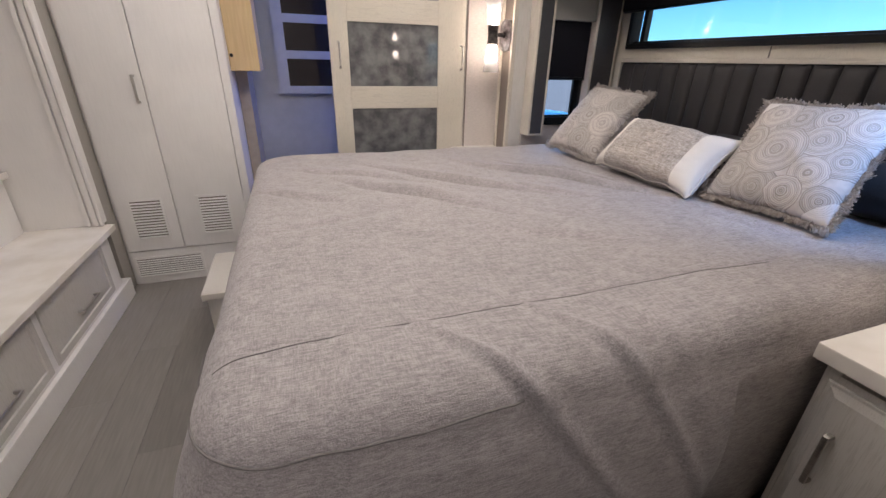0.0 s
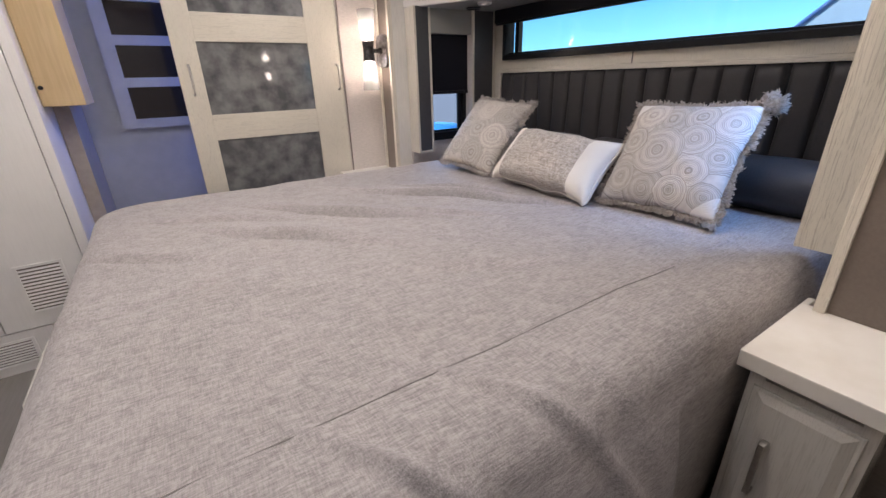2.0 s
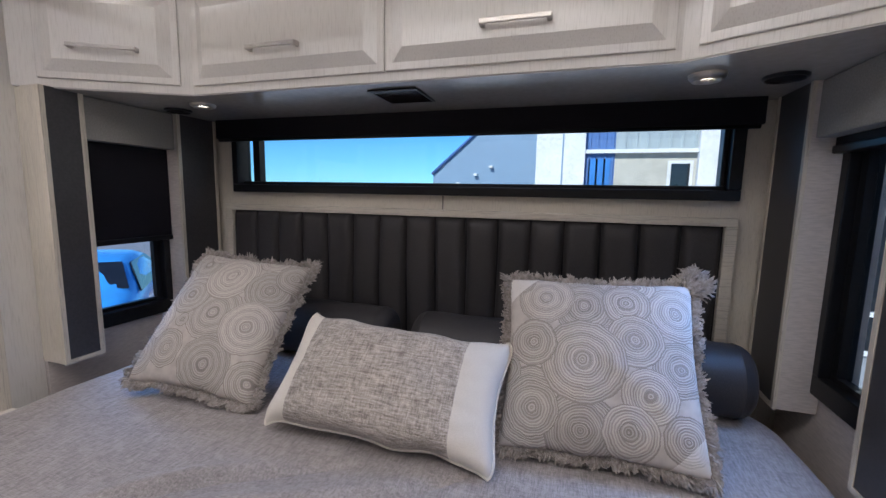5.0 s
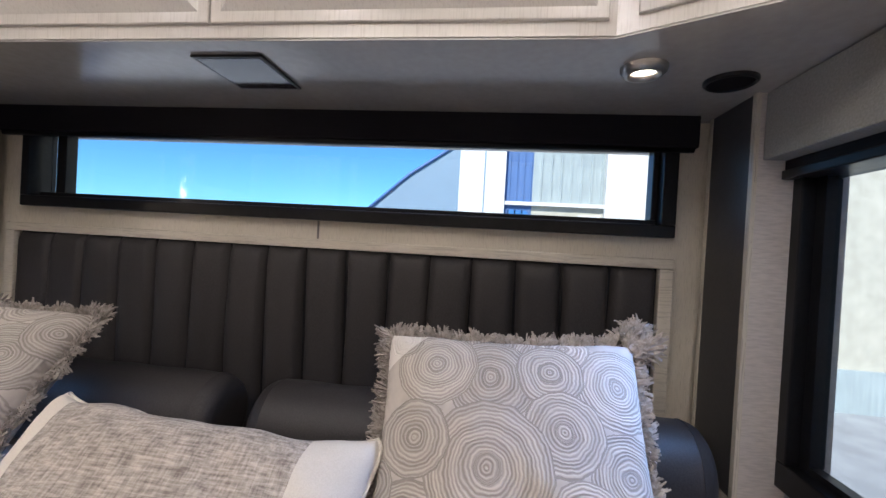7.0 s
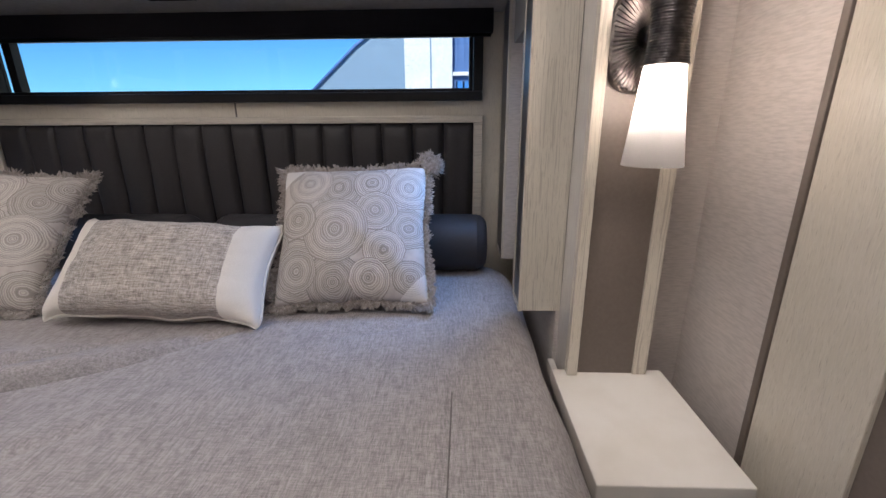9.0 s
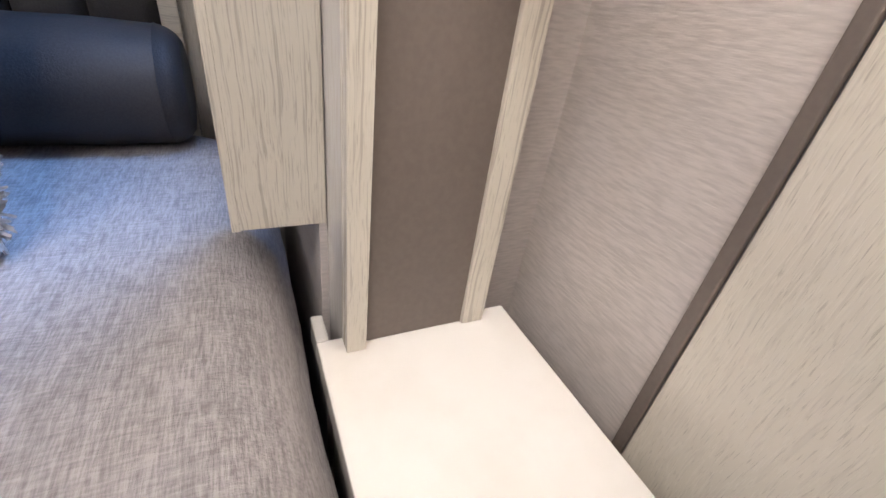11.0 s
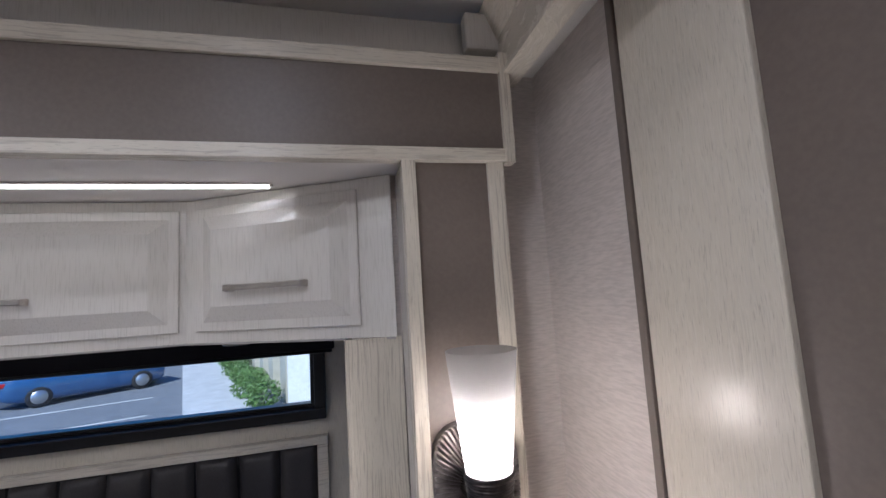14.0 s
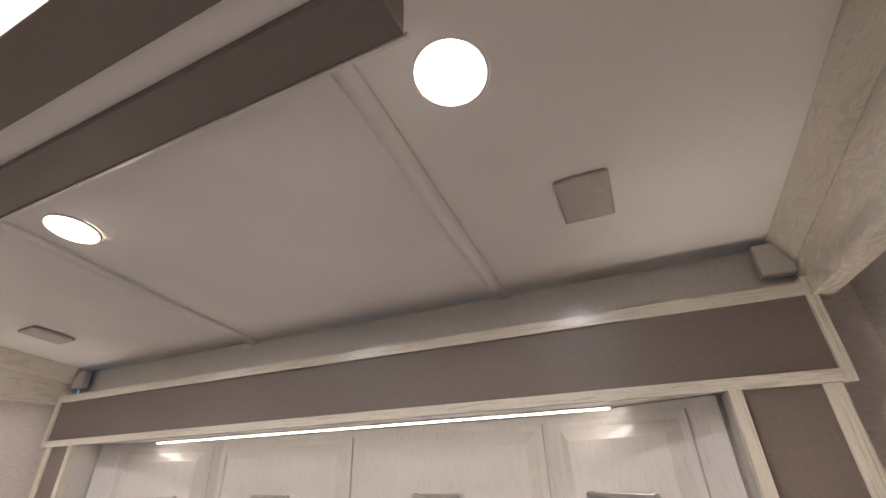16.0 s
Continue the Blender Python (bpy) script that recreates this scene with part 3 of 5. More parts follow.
win = thing("window_head", "long black-framed window over the headboard", "window", (2.0, YC, 1.29), kind="structure")
part("window_frame", boxes((1.955, 2.03, 0.517, 2.229, 1.293, 1.322), (1.955, 2.03, 0.517, 2.229, 1.50, 1.52), (1.955, 2.03, 0.517, 0.549, 1.322, 1.50), (1.955, 2.03, 2.205, 2.229, 1.322, 1.50), bevel=0.003), BLACK, win)
part("inner_frame", boxes((1.985, 2.022, 0.549, 2.205, 1.322, 1.334), (1.985, 2.022, 0.549, 0.562, 1.334, 1.50), (1.99, 2.022, 2.128, 2.158, 1.334, 1.50), bevel=0.002), BLACK, win)
pane = part("pane", boxes((2.014, 2.019, 0.549, 2.205, 1.322, 1.50)), GLASS, win)
pane.visible_shadow = False
bl = part("blind", boxes((1.93, 1.968, 0.488, 2.276, 1.492, 1.563), bevel=0.004), BLIND, win, "black roller blind rolled up")
part("blind_bar", tube([(1.942, 0.495, 1.489), (1.942, 2.27, 1.489)], 0.007), BLACK, bl)

# headboard
hb = thing("headboard", "dark channel-tufted leather headboard in a cream wood frame", "headboard", (1.97, YC, 0.62))
part("frame", boxes((1.955, 1.984, 0.514, 2.27, 1.222, 1.245), (1.955, 1.984, 0.514, 0.545, 0.62, 1.222), (1.955, 1.984, 2.24, 2.27, 0.62, 1.222), bevel=0.003), WOOD_Y, hb)
CH = 16
for i in range(CH):
    a, b = 0.546 + (2.239 - 0.546) * i / CH, 0.546 + (2.239 - 0.546) * (i + 1) / CH
    bm = bmesh.new()
    rows = []
    for k in range(11):
        u = k / 10
        y = a + (b - a) * (0.012 + 0.976 * u)
        d = 0.027 * max(1 - (2 * u - 1) ** 6, 0) ** 0.5 * (0.86 + 0.14 * u)
        pinch = 0.004 * noise.noise((i * 3.1, u * 2, 0))
        lean = 0.005 * noise.noise((i * 1.7, 5.0, 0))
        rows.append([bm.verts.new((1.976 - d * q - pinch * q, y + (lean * (1.2 - z) * 2.2 + 0.0035 * math.sin(z * 9 + i * 1.3)) * (0.0 if (i, k) in ((0, 0), (CH - 1, 10)) else 1.0), z)) for z, q in ((0.62, 1), (0.85, 1.02), (1.0, 1.04), (1.1, 1.02), (1.17, 1), (1.20, 0.92), (1.214, 0.7), (1.221, 0.1))])
    for r, q in zip(rows, rows[1:]):
        for k in range(7):
            bm.faces.new((r[k], q[k], q[k + 1], r[k + 1]))
    bmesh.ops.recalc_face_normals(bm, faces=bm.faces[:])
    part("channel", bm, LEATHER, hb, smooth=True)
part("backing", boxes((1.975, 1.983, 0.545, 2.24, 0.62, 1.222)), BLACK, hb)


def post(side):
    f = lambda y: flip(y, side)
    p = thing("post_panel", "taupe laminate post edged with cream wood strips", "post", (1.34, f(0.27), 0.0), group="posts beside the bed")
    part("core", boxes((1.312, 1.398, f(0.3562), f(0.19), 0.0, 1.85)), PAINT, p)
    part("panel", boxes((1.303, 1.3125, f(0.337), f(0.212), 0.684, 1.85)), TAUPE, p, "taupe laminate panel")
    part("strip", boxes((1.290, 1.314, f(0.358), f(0.336), 0.684, 1.85), bevel=0.0015), WOOD_V, p, "cream wood-grain strip")
    part("strip", boxes((1.297, 1.314, f(0.213), f(0.184), 0.684, 1.85), bevel=0.0015), WOOD_V, p, "cream wood-grain strip")


for side in "rl":
    post(side)

va = thing("valance", "long taupe valance framed in cream wood strips", "valance", (1.295, YC, 1.848))
part("panel", boxes((1.296, 1.312, 0.17, 2.594, 1.868, 2.012)), TAUPE, va, "taupe laminate panel")
part("strip", boxes((1.289, 1.3125, 0.166, 2.598, 1.848, 1.870), bevel=0.0015), WOOD_Y, va, "cream wood-grain strip")
part("strip", boxes((1.289, 1.3125, 0.166, 2.598, 2.006, 2.032), bevel=0.0015), WOOD_Y, va, "cream wood-grain strip")
part("end_strip", boxes((1.287, 1.3125, 0.164, 0.182, 1.846, 2.041), bevel=0.0015), WOOD_V, va)
part("end_strip", boxes((1.287, 1.3125, 2.582, 2.600, 1.846, 2.041), bevel=0.0015), WOOD_V, va)
part("shelf", boxes((1.314, 1.36, 0.17, 2.594, 1.99, 2.01)), PAINT, va)


def bar_handle(parent, a, b, out, label="brushed nickel bar handle"):
    """Flat bar from a to b standing off along out on two flared feet."""
    a, b, out = Vector(a), Vector(b), Vector(out)
    d = (b - a).normalized()
    up = d.cross(out.normalized())
    bm = bmesh.new()
    for c0, c1, o0, o1, w in ((a, b, 0.74, 1.0, 0.0055), (a, a + d * 0.010, 0.0, 0.76, 0.0065), (b - d * 0.010, b, 0.0, 0.76, 0.0065)):
        vs = [bm.verts.new(c + out * o + up * s) for c in (c0, c1) for o in (o0, o1) for s in (-w, w)]
        for q in ((0, 1, 3, 2), (4, 6, 7, 5), (0, 4, 5, 1), (2, 3, 7, 6), (0, 2, 6, 4), (1, 5, 7, 3)):
            bm.faces.new([vs[i] for i in q])
    bmesh.ops.recalc_face_normals(bm, faces=bm.faces[:])
    bmesh.ops.bevel(bm, geom=bm.edges[:], offset=0.0015, segments=1, affect="EDGES")
    return part("handle", bm, NICKEL, parent, label)


def raised_door(parent, origin, along, up, width, height, out, name="door", material=PAINT, rim=0.018, chamfer=0.030, rise=0.014):
    """Thin slab with a raised field whose edges slope. origin: lower corner; along, up, out: directions."""
    o, a, u, n = Vector(origin), Vector(along).normalized(), Vector(up).normalized(), Vector(out).normalized()
    bm = bmesh.new()
    prev = None
    for ins, dep in ((0, -0.002), (0, 0.005), (0.0015, 0.0065), (rim, 0.0065), (rim + chamfer, 0.0065 + rise)):
        ring = [bm.verts.new(o + a * x + u * z + n * dep) for x, z in ((ins, ins), (width - ins, ins), (width - ins, height - ins), (ins, height - ins))]
        if prev:
            for i in range(4):
                bm.faces.new((prev[i], prev[(i + 1) % 4], ring[(i + 1) % 4], ring[i]))
        else:
            bm.faces.new(ring[::-1])
        prev = ring
    bm.faces.new(prev)
    bmesh.ops.recalc_face_normals(bm, faces=bm.faces[:])
    return part(name, bm, material, parent)


# overhead cabinets, one body with four doors
ZB, ZT = 1.565, 1.852
FACE = 1.592
NY, FY = 0.762, 2 * YC - 0.762
oc = thing("overhead_cabinet", "glossy cream overhead cabinet with raised doors and nickel pulls", "cabinet", (1.8, YC, ZB))
part("body", prism([(1.984, 0.367), (1.984, 2 * YC - 0.367), (1.385, 2 * YC - 0.367), (FACE, FY), (FACE, NY), (1.385, 0.367)], ZB, ZT), PAINT, oc)
DH = 0.245
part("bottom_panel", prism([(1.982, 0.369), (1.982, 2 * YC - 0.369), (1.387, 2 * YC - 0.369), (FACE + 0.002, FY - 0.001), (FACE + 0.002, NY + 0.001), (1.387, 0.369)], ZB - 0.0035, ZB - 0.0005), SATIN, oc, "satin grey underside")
for y0, y1 in ((NY + 0.012, 1.398), (1.402, FY - 0.012)):
    d = raised_door(oc, (FACE, y1, ZB + 0.022), (0, -1, 0), (0, 0, 1), y1 - y0, DH, (-1, 0, 0))
    c = (y0 + y1) / 2
    c = 1.088 if c < YC else 1.705
    bar_handle(d, (FACE - 0.018, c + 0.076, 1.664), (FACE - 0.018, c - 0.076, 1.664), (-0.024, 0, 0))
for side in "rl":
    f = lambda y: flip(y, side)
    a, b = Vector((FACE, f(NY), 0)), Vector((1.385, f(0.367), 0))
    al = (b - a).normalized()
    out = Vector((-abs(al.y), (1 if side == "r" else -1) * abs(al.x), 0))
    start = a + al * 0.03
    length = (b - a).length - 0.095
    d = raised_door(oc, (start.x, start.y, ZB + 0.022), al, (0, 0, 1), length, DH, out)
    c = start + al * length * 0.5 + out * 0.018
    h = al * 0.083
    bar_handle(d, (c.x - h.x, c.y - h.y, 1.668), (c.x + h.x, c.y + h.y, 1.668), out * 0.024)

# fittings under the cabinet
for side in "rl":
    f = lambda y: flip(y, side)
    sp = thing("reading_spot", "small lit nickel reading spot under the cabinet", "light", (1.69, f(0.69), ZB), "reading spots")
    part("ring", turned([(0.037, 0.0), (0.036, -0.006), (0.029, -0.010 if side == "l" else -0.014), (0.0225, -0.009 if side == "l" else -0.0135), (0.021, -0.004), (0.021, -0.0005)], pose(1.69, f(0.69), ZB - 0.0036), cap=False), NICKEL, sp)
    part("lens", turned([(0.0205, -0.003), (0.0205, -0.0008)], pose(1.69, f(0.69), ZB - 0.0034)), BULB, sp, "glowing lens")
    k = thing("speaker", "round black speaker grille under the cabinet", "speaker", (1.74, f(0.53), ZB), "speakers under the cabinet")
    part("rim", turned([(0.042, 0.0), (0.042, -0.005), (0.037, -0.008), (0.036, -0.004)], pose(1.74, f(0.53), ZB - 0.0036), cap=False), BLACK, k)
    part("grille", turned([(0.036, -0.004), (0.036, -0.001)], pose(1.74, f(0.53), ZB - 0.0034)), BLIND, k)
vt = thing("cabinet_panel", "square glossy black panel under the overhead cabinet", "panel", (1.715, 1.40, ZB))
part("frame", boxes((1.64, 1.652, 1.34, 1.475, ZB - 0.0085, ZB - 0.004), (1.778, 1.79, 1.34, 1.475, ZB - 0.0085, ZB - 0.004), (1.652, 1.778, 1.34, 1.350, ZB - 0.0085, ZB - 0.004), (1.652, 1.778, 1.465, 1.475, ZB - 0.0085, ZB - 0.004), bevel=0.001), BLACK, vt)
part("plate", boxes((1.647, 1.783, 1.346, 1.469, ZB - 0.009, ZB - 0.004)), DARKGLASS, vt, "glossy black plate")

led = thing("led_strip", "lit white LED strip under the soffit", "light", (1.455, YC, 1.852))
part("channel", boxes((1.445, 1.465, 0.575, 2 * YC - 0.575, 1.8495, 1.8535)), PAINT, led)
part("diffuser", boxes((1.4512, 1.4588, 0.58, 2 * YC - 0.58, 1.845, 1.8488), bevel=0.001), LED, led)

# ---- bed ----
bed = thing("bed", "made king bed under a heathered grey bedspread", "bed", (0.9, YC, 0))
BX0, BX1, BY0, BY1, BZ = -0.19, 1.93, 0.405, 2.31, 0.748
FOLDS = ((1.09, 1.53, 2.21, 0.50, 0.031, 0.040), (1.17, 1.62, 2.15, 0.28, 0.024, 0.024), (0.64, 1.61, 2.31, 0.42, 0.046, 0.032), (0.42, 1.46, 2.29, 0.38, 0.05, 0.024), (0.0, 1.55, 2.6, 0.22, 0.04, 0.014), (0.93, 1.36, 2.30, 0.24, 0.035, 0.010), (0.25, 1.80, 2.5, 0.32, 0.05, 0.014), (0.75, 0.95, 2.7, 0.3, 0.07, 0.007), (0.1, 1.15, 0.3, 0.3, 0.07, 0.008), (1.42, 0.80, 1.9, 0.2, 0.04, 0.008))
DRAPE = ((0.275, 0.70, 0.015, 0.018), (0.500, 0.58, 0.015, 0.016), (0.64, 0.35, 0.03, 0.006), (0.06, -0.1, 0.06, 0.012))


def bed_relief(x, y):
    h = 0.010 * noise.noise((x * 2.3, y * 2.3, 0.3)) + 0.0045 * noise.noise((x * 6, y * 5, 4.1)) + 0.0015 * noise.noise((x * 17, y * 15, 2.1))
    for px, py, ang, ln, wd, ht in FOLDS:
        dx, dy = x - px, y - py
        a, b = dx * math.cos(ang) + dy * math.sin(ang), -dx * math.sin(ang) + dy * math.cos(ang)
        b += 0.012 * math.sin(a * 9 + px * 7)
        h += ht * math.exp(-((a / ln) ** 2) * 2) * (0.75 * math.exp(-((b / (wd * (0.6 if b > 0 else 1.4))) ** 2)) - 0.9 * math.exp(-(((b - 0.85 * wd) / (wd * 0.34)) ** 2)))
    if x < 1.75 and y < 0.75:
        h -= 0.003 * math.exp(-(((y - 0.612 - 0.006 * math.sin(x * 3)) / 0.007) ** 2))
    return h


def drape(x, y, run):
    """Folds running over the near long edge of the bed; run: metres down from where the top begins to round over."""
    if y > YC or run < -0.16:
        return 0.0
    grow = min(max((run + 0.16) / 0.24, 0), 1) * (1 - 0.5 * min(max((run - 0.25) / 0.3, 0), 1))
    h = 0.0
    for c, slope, wd, ht in DRAPE:
        b = x - c - slope * run
        h += ht * (math.exp(-((b / (wd * (1.4 if b > 0 else 0.6))) ** 2)) - 0.45 * math.exp(-(((b + 1.5 * wd) / wd) ** 2)))
    return h * grow


def bed_outline(inset, s):
    """Point and outward direction at share s of the way round the mattress, inset from its edge."""
    hx, hy = (BX1 - BX0) / 2 - inset, (BY1 - BY0) / 2 - inset
    r = min(max(0.14 - inset * 0.6, 0.01), hx * 0.9, hy * 0.9)
    sides = (2 * (hy - r), math.pi * r / 2, 2 * (hx - r), math.pi * r / 2) * 2
    d = sum(sides) * s
    k = 0
    while k < 7 and d > sides[k]:
        d -= sides[k]
        k += 1
    if k == 0:
        p = (-hx, d - hy + r, -1, 0)
    elif k == 2:
        p = (d - hx + r, hy, 0, 1)
    elif k == 4:
        p = (hx, hy - r - d, 1, 0)
    elif k == 6:
        p = (hx - r - d, -hy, 0, -1)
    else:
        c = ((r - hx, hy - r), (hx - r, hy - r), (hx - r, r - hy), (r - hx, r - hy))[k // 2]
        t = math.pi - (k // 2) * math.pi / 2 - d / r
        p = (c[0] + r * math.cos(t), c[1] + r * math.sin(t), math.cos(t), math.sin(t))
    return ((BX0 + BX1) / 2 + p[0], (BY0 + BY1) / 2 + p[1], p[2], p[3])


def bedspread():
    bm = bmesh.new()
    N, R, TOP, SKIRT = 1080, 0.085, 160, 30
    rings = []
    half = (BY1 - BY0) / 2 - 0.004
    for j in range(TOP + 1):
        ins = half * (1 - j / TOP)
        drop = R - math.sqrt(max(R * R - (R - ins) ** 2, 0)) if ins < R else 0.0
        ring = []
        for i in range(N):
            x, y, nx, ny = bed_outline(ins, i / N)
            run = R * math.asin((R - ins) / R) if ins < R else R - ins
            h = bed_relief(x, y) + (drape(x, y, run) if ny < -0.5 else 0.0)
            lean = max(R - ins, 0) / R
            ring.append(bm.verts.new((x + nx * lean * h, y + ny * lean * h, BZ - drop + (1 - lean * lean) ** 0.5 * h)))
        rings.append(ring)
    for j in range(1, SKIRT + 1):
        v = j / SKIRT
        ring = []
        for i in range(N):
            x, y, nx, ny = bed_outline(0, i / N)
            hem = 0.15 + 0.02 * noise.noise((x * 3, y * 3, 9))
            z = BZ - R - (BZ - R - hem) * v
            fold = 0.030 * v * noise.noise((x * 4.2, y * 4.2, 7.7 + v * 0.6)) + 0.016 * v * v * math.sin((x + y) * 24 + 3 * noise.noise((x * 2, y * 2, 1)))
            o = 0.038 * math.sin(math.pi * min(v * 1.15, 1)) ** 0.7 + fold
            if ny < -0.5:
                o += drape(x, y, R * math.pi / 2 + BZ - R - z)
                if x > 0.8:
                    o = min(o, 0.012)
            o += bed_relief(x, y) * (1 - v)
            if nx < -0.5:
                o += 0.02 * math.sin(math.pi * min(v * 1.3, 1))
            ring.append(bm.verts.new((min(x + nx * o, 1.93), y + ny * o, z)))
        rings.append(ring)
    for a, b in zip(rings, rings[1:]):
        for i in range(N):
            bm.faces.new((a[i], a[(i + 1) % N], b[(i + 1) % N], b[i])).smooth = True
    ring = rings[0]
    for i in range(N // 2):
        q = list(dict.fromkeys((ring[i], ring[i + 1], ring[N - i - 1], ring[(N - i) % N])))
        if len(q) > 2:
            bm.faces.new(q).smooth = True
    bmesh.ops.recalc_face_normals(bm, faces=bm.faces[:])
    return bm


part("bedspread", bedspread(), SPREAD, bed)


def seam_point(x):
    y = 0.612 + 0.006 * math.sin(x * 3) - 0.02 * max(-x, 0) / 0.16
    ins = min(max(x - BX0, 0.0), 0.085)
    return (x, y, BZ - 0.085 + math.sqrt(0.085 ** 2 - (0.085 - ins) ** 2) + bed_relief(x, y) + 0.0006)


part("seam", tube([seam_point(-0.155 + 0.008 * i) for i in range(163)], 0.0014, 5), SEAM, bed, "stitched seam along the bedspread")
lip = []
for i in range(70):
    x, y, nx, ny = bed_outline(0.0085, (0.925 + 0.095 * i / 70) % 1.0)
    h = 0.9 * (bed_relief(x, y) + (drape(x, y, 0.095) if ny < -0.5 else 0.0)) + 0.0004
    lip.append((x + nx * h, y + ny * h, BZ - 0.048 + 0.4 * h + 0.003 * math.sin(i * 0.3)))
# piping takes the dark colour to include the shade beneath it
part("piping", tube(lip, 0.0022, 6), SEAM, bed, "piped edge at the corner of the bedspread")
part("base", boxes((-0.02, 1.93, 0.52, 2.20, 0.0, 0.24), bevel=0.004), TAUPE, bed)
part("platform", boxes((-0.43, 0.1, 1.70, 2.13, 0.268, 0.30), (-0.415, 0.1, 1.72, 2.11, 0.0, 0.268), bevel=0.004), PAINT, bed, "cream platform step at the foot of the bed")


def nightstand(side):
    f = lambda y: flip(y, side)
    n = thing("nightstand", "narrow cream nightstand with a white solid-surface top", "nightstand", (1.18, f(0.26), 0), group="nightstands beside the bed")
    part("top", boxes((1.0, 1.3175, f(0.1425), f(0.386), 0.645, 0.683), (1.3175, 1.362, f(0.3715), f(0.386), 0.645, 0.683), bevel=0.003), COUNTER, n, "white solid-surface top")
    part("body", boxes((1.028, 1.31, f(0.165), f(0.366), 0.04, 0.622), (1.028, 1.31, f(0.338), f(0.366), 0.622, 0.6445), (1.028, 1.31, f(0.165), f(0.190), 0.622, 0.6445), (1.07, 1.31, f(0.19), f(0.338), 0.622, 0.6445), (1.06, 1.31, f(0.17), f(0.36), 0.0, 0.04)), PAINT, n)
    part("pull_out_slot", boxes((1.045, 1.06, f(0.191), f(0.337), 0.6225, 0.644)), BLACK, n, "dark slot under the top")
    ys = sorted((f(0.353), f(0.178)))
    d = raised_door(n, (1.028, ys[1], 0.07), (0, -1, 0), (0, 0, 1), ys[1] - ys[0], 0.535, (-1, 0, 0), rim=0.008, chamfer=0.018, rise=0.007)
    bar_handle(d, (1.015, f(0.303), 0.36), (1.015, f(0.303), 0.50), (-0.024, 0, 0))


for side in "rl":
    nightstand(side)


def slide_door(side):
    f = lambda y: flip(y, side)
    x0, x1 = (0.56, 1.12) if side == "r" else (0.262, 1.085)
    face = 0.079 if side == "r" else 0.134
    top = 2.038 if side == "r" else 1.985
    y0, y1 = f(face), f(face - 0.026)
    panel = TAUPE if side == "r" else MARBLE
    d = thing("door_" + side, "cream wood sliding door with %s panels" % ("taupe" if side == "r" else "smoked marble-look glass"), "door", ((x0 + x1) / 2, f(0.12), 0.02), kind="structure")
    st = 0.105
    zs = [(0.10, 0.44), (0.575, 0.933), (1.06, 1.398), (1.525, 1.87)] if side == "l" else [(0.12, 0.935), (0.985, 1.91)]
    xa, xb = x0 + st, (0.906 if side == "l" else 0.945)
    part("stile", boxes((x0, xa, y0, y1, 0.02, top), bevel=0.002), DOOR_V, d)
    part("stile", boxes((xb, x1 - 0.001, y0, y1, 0.02, top), bevel=0.002), DOOR_V, d)
    z = 0.02
    for a, b in zs + [(top, 0)]:
        part("rail", boxes((xa, xb, y0, y1, z, a), bevel=0.0015), WOOD_X, d)
        z = b
    for a, b in zs:
        part("panel", boxes((xa - 0.005, xb + 0.005, f(face - 0.008), f(face - 0.020), a - 0.005, b + 0.005)), panel, d)
    part("edge_trim", boxes((1.1205, 1.134, 0.0825, 0.0745, 0.0, 2.045) if side == "r" else (1.0865, 1.0935, f(0.1465), f(0.1405), 0.0, 1.995), bevel=0.002), TAUPE, d, "grey-brown edge trim")
    if side == "l":
        for hx in (0.312, 1.055):
            hy = f(face) - 0.002
            part("handle", tube([(hx, hy, 1.158), (hx, hy - 0.022, 1.163), (hx, hy - 0.03, 1.19), (hx, hy - 0.03, 1.26), (hx, hy - 0.022, 1.287), (hx, hy, 1.292)], 0.006), NICKEL, d, "brushed nickel pull")


for side in "rl":
    slide_door(side)


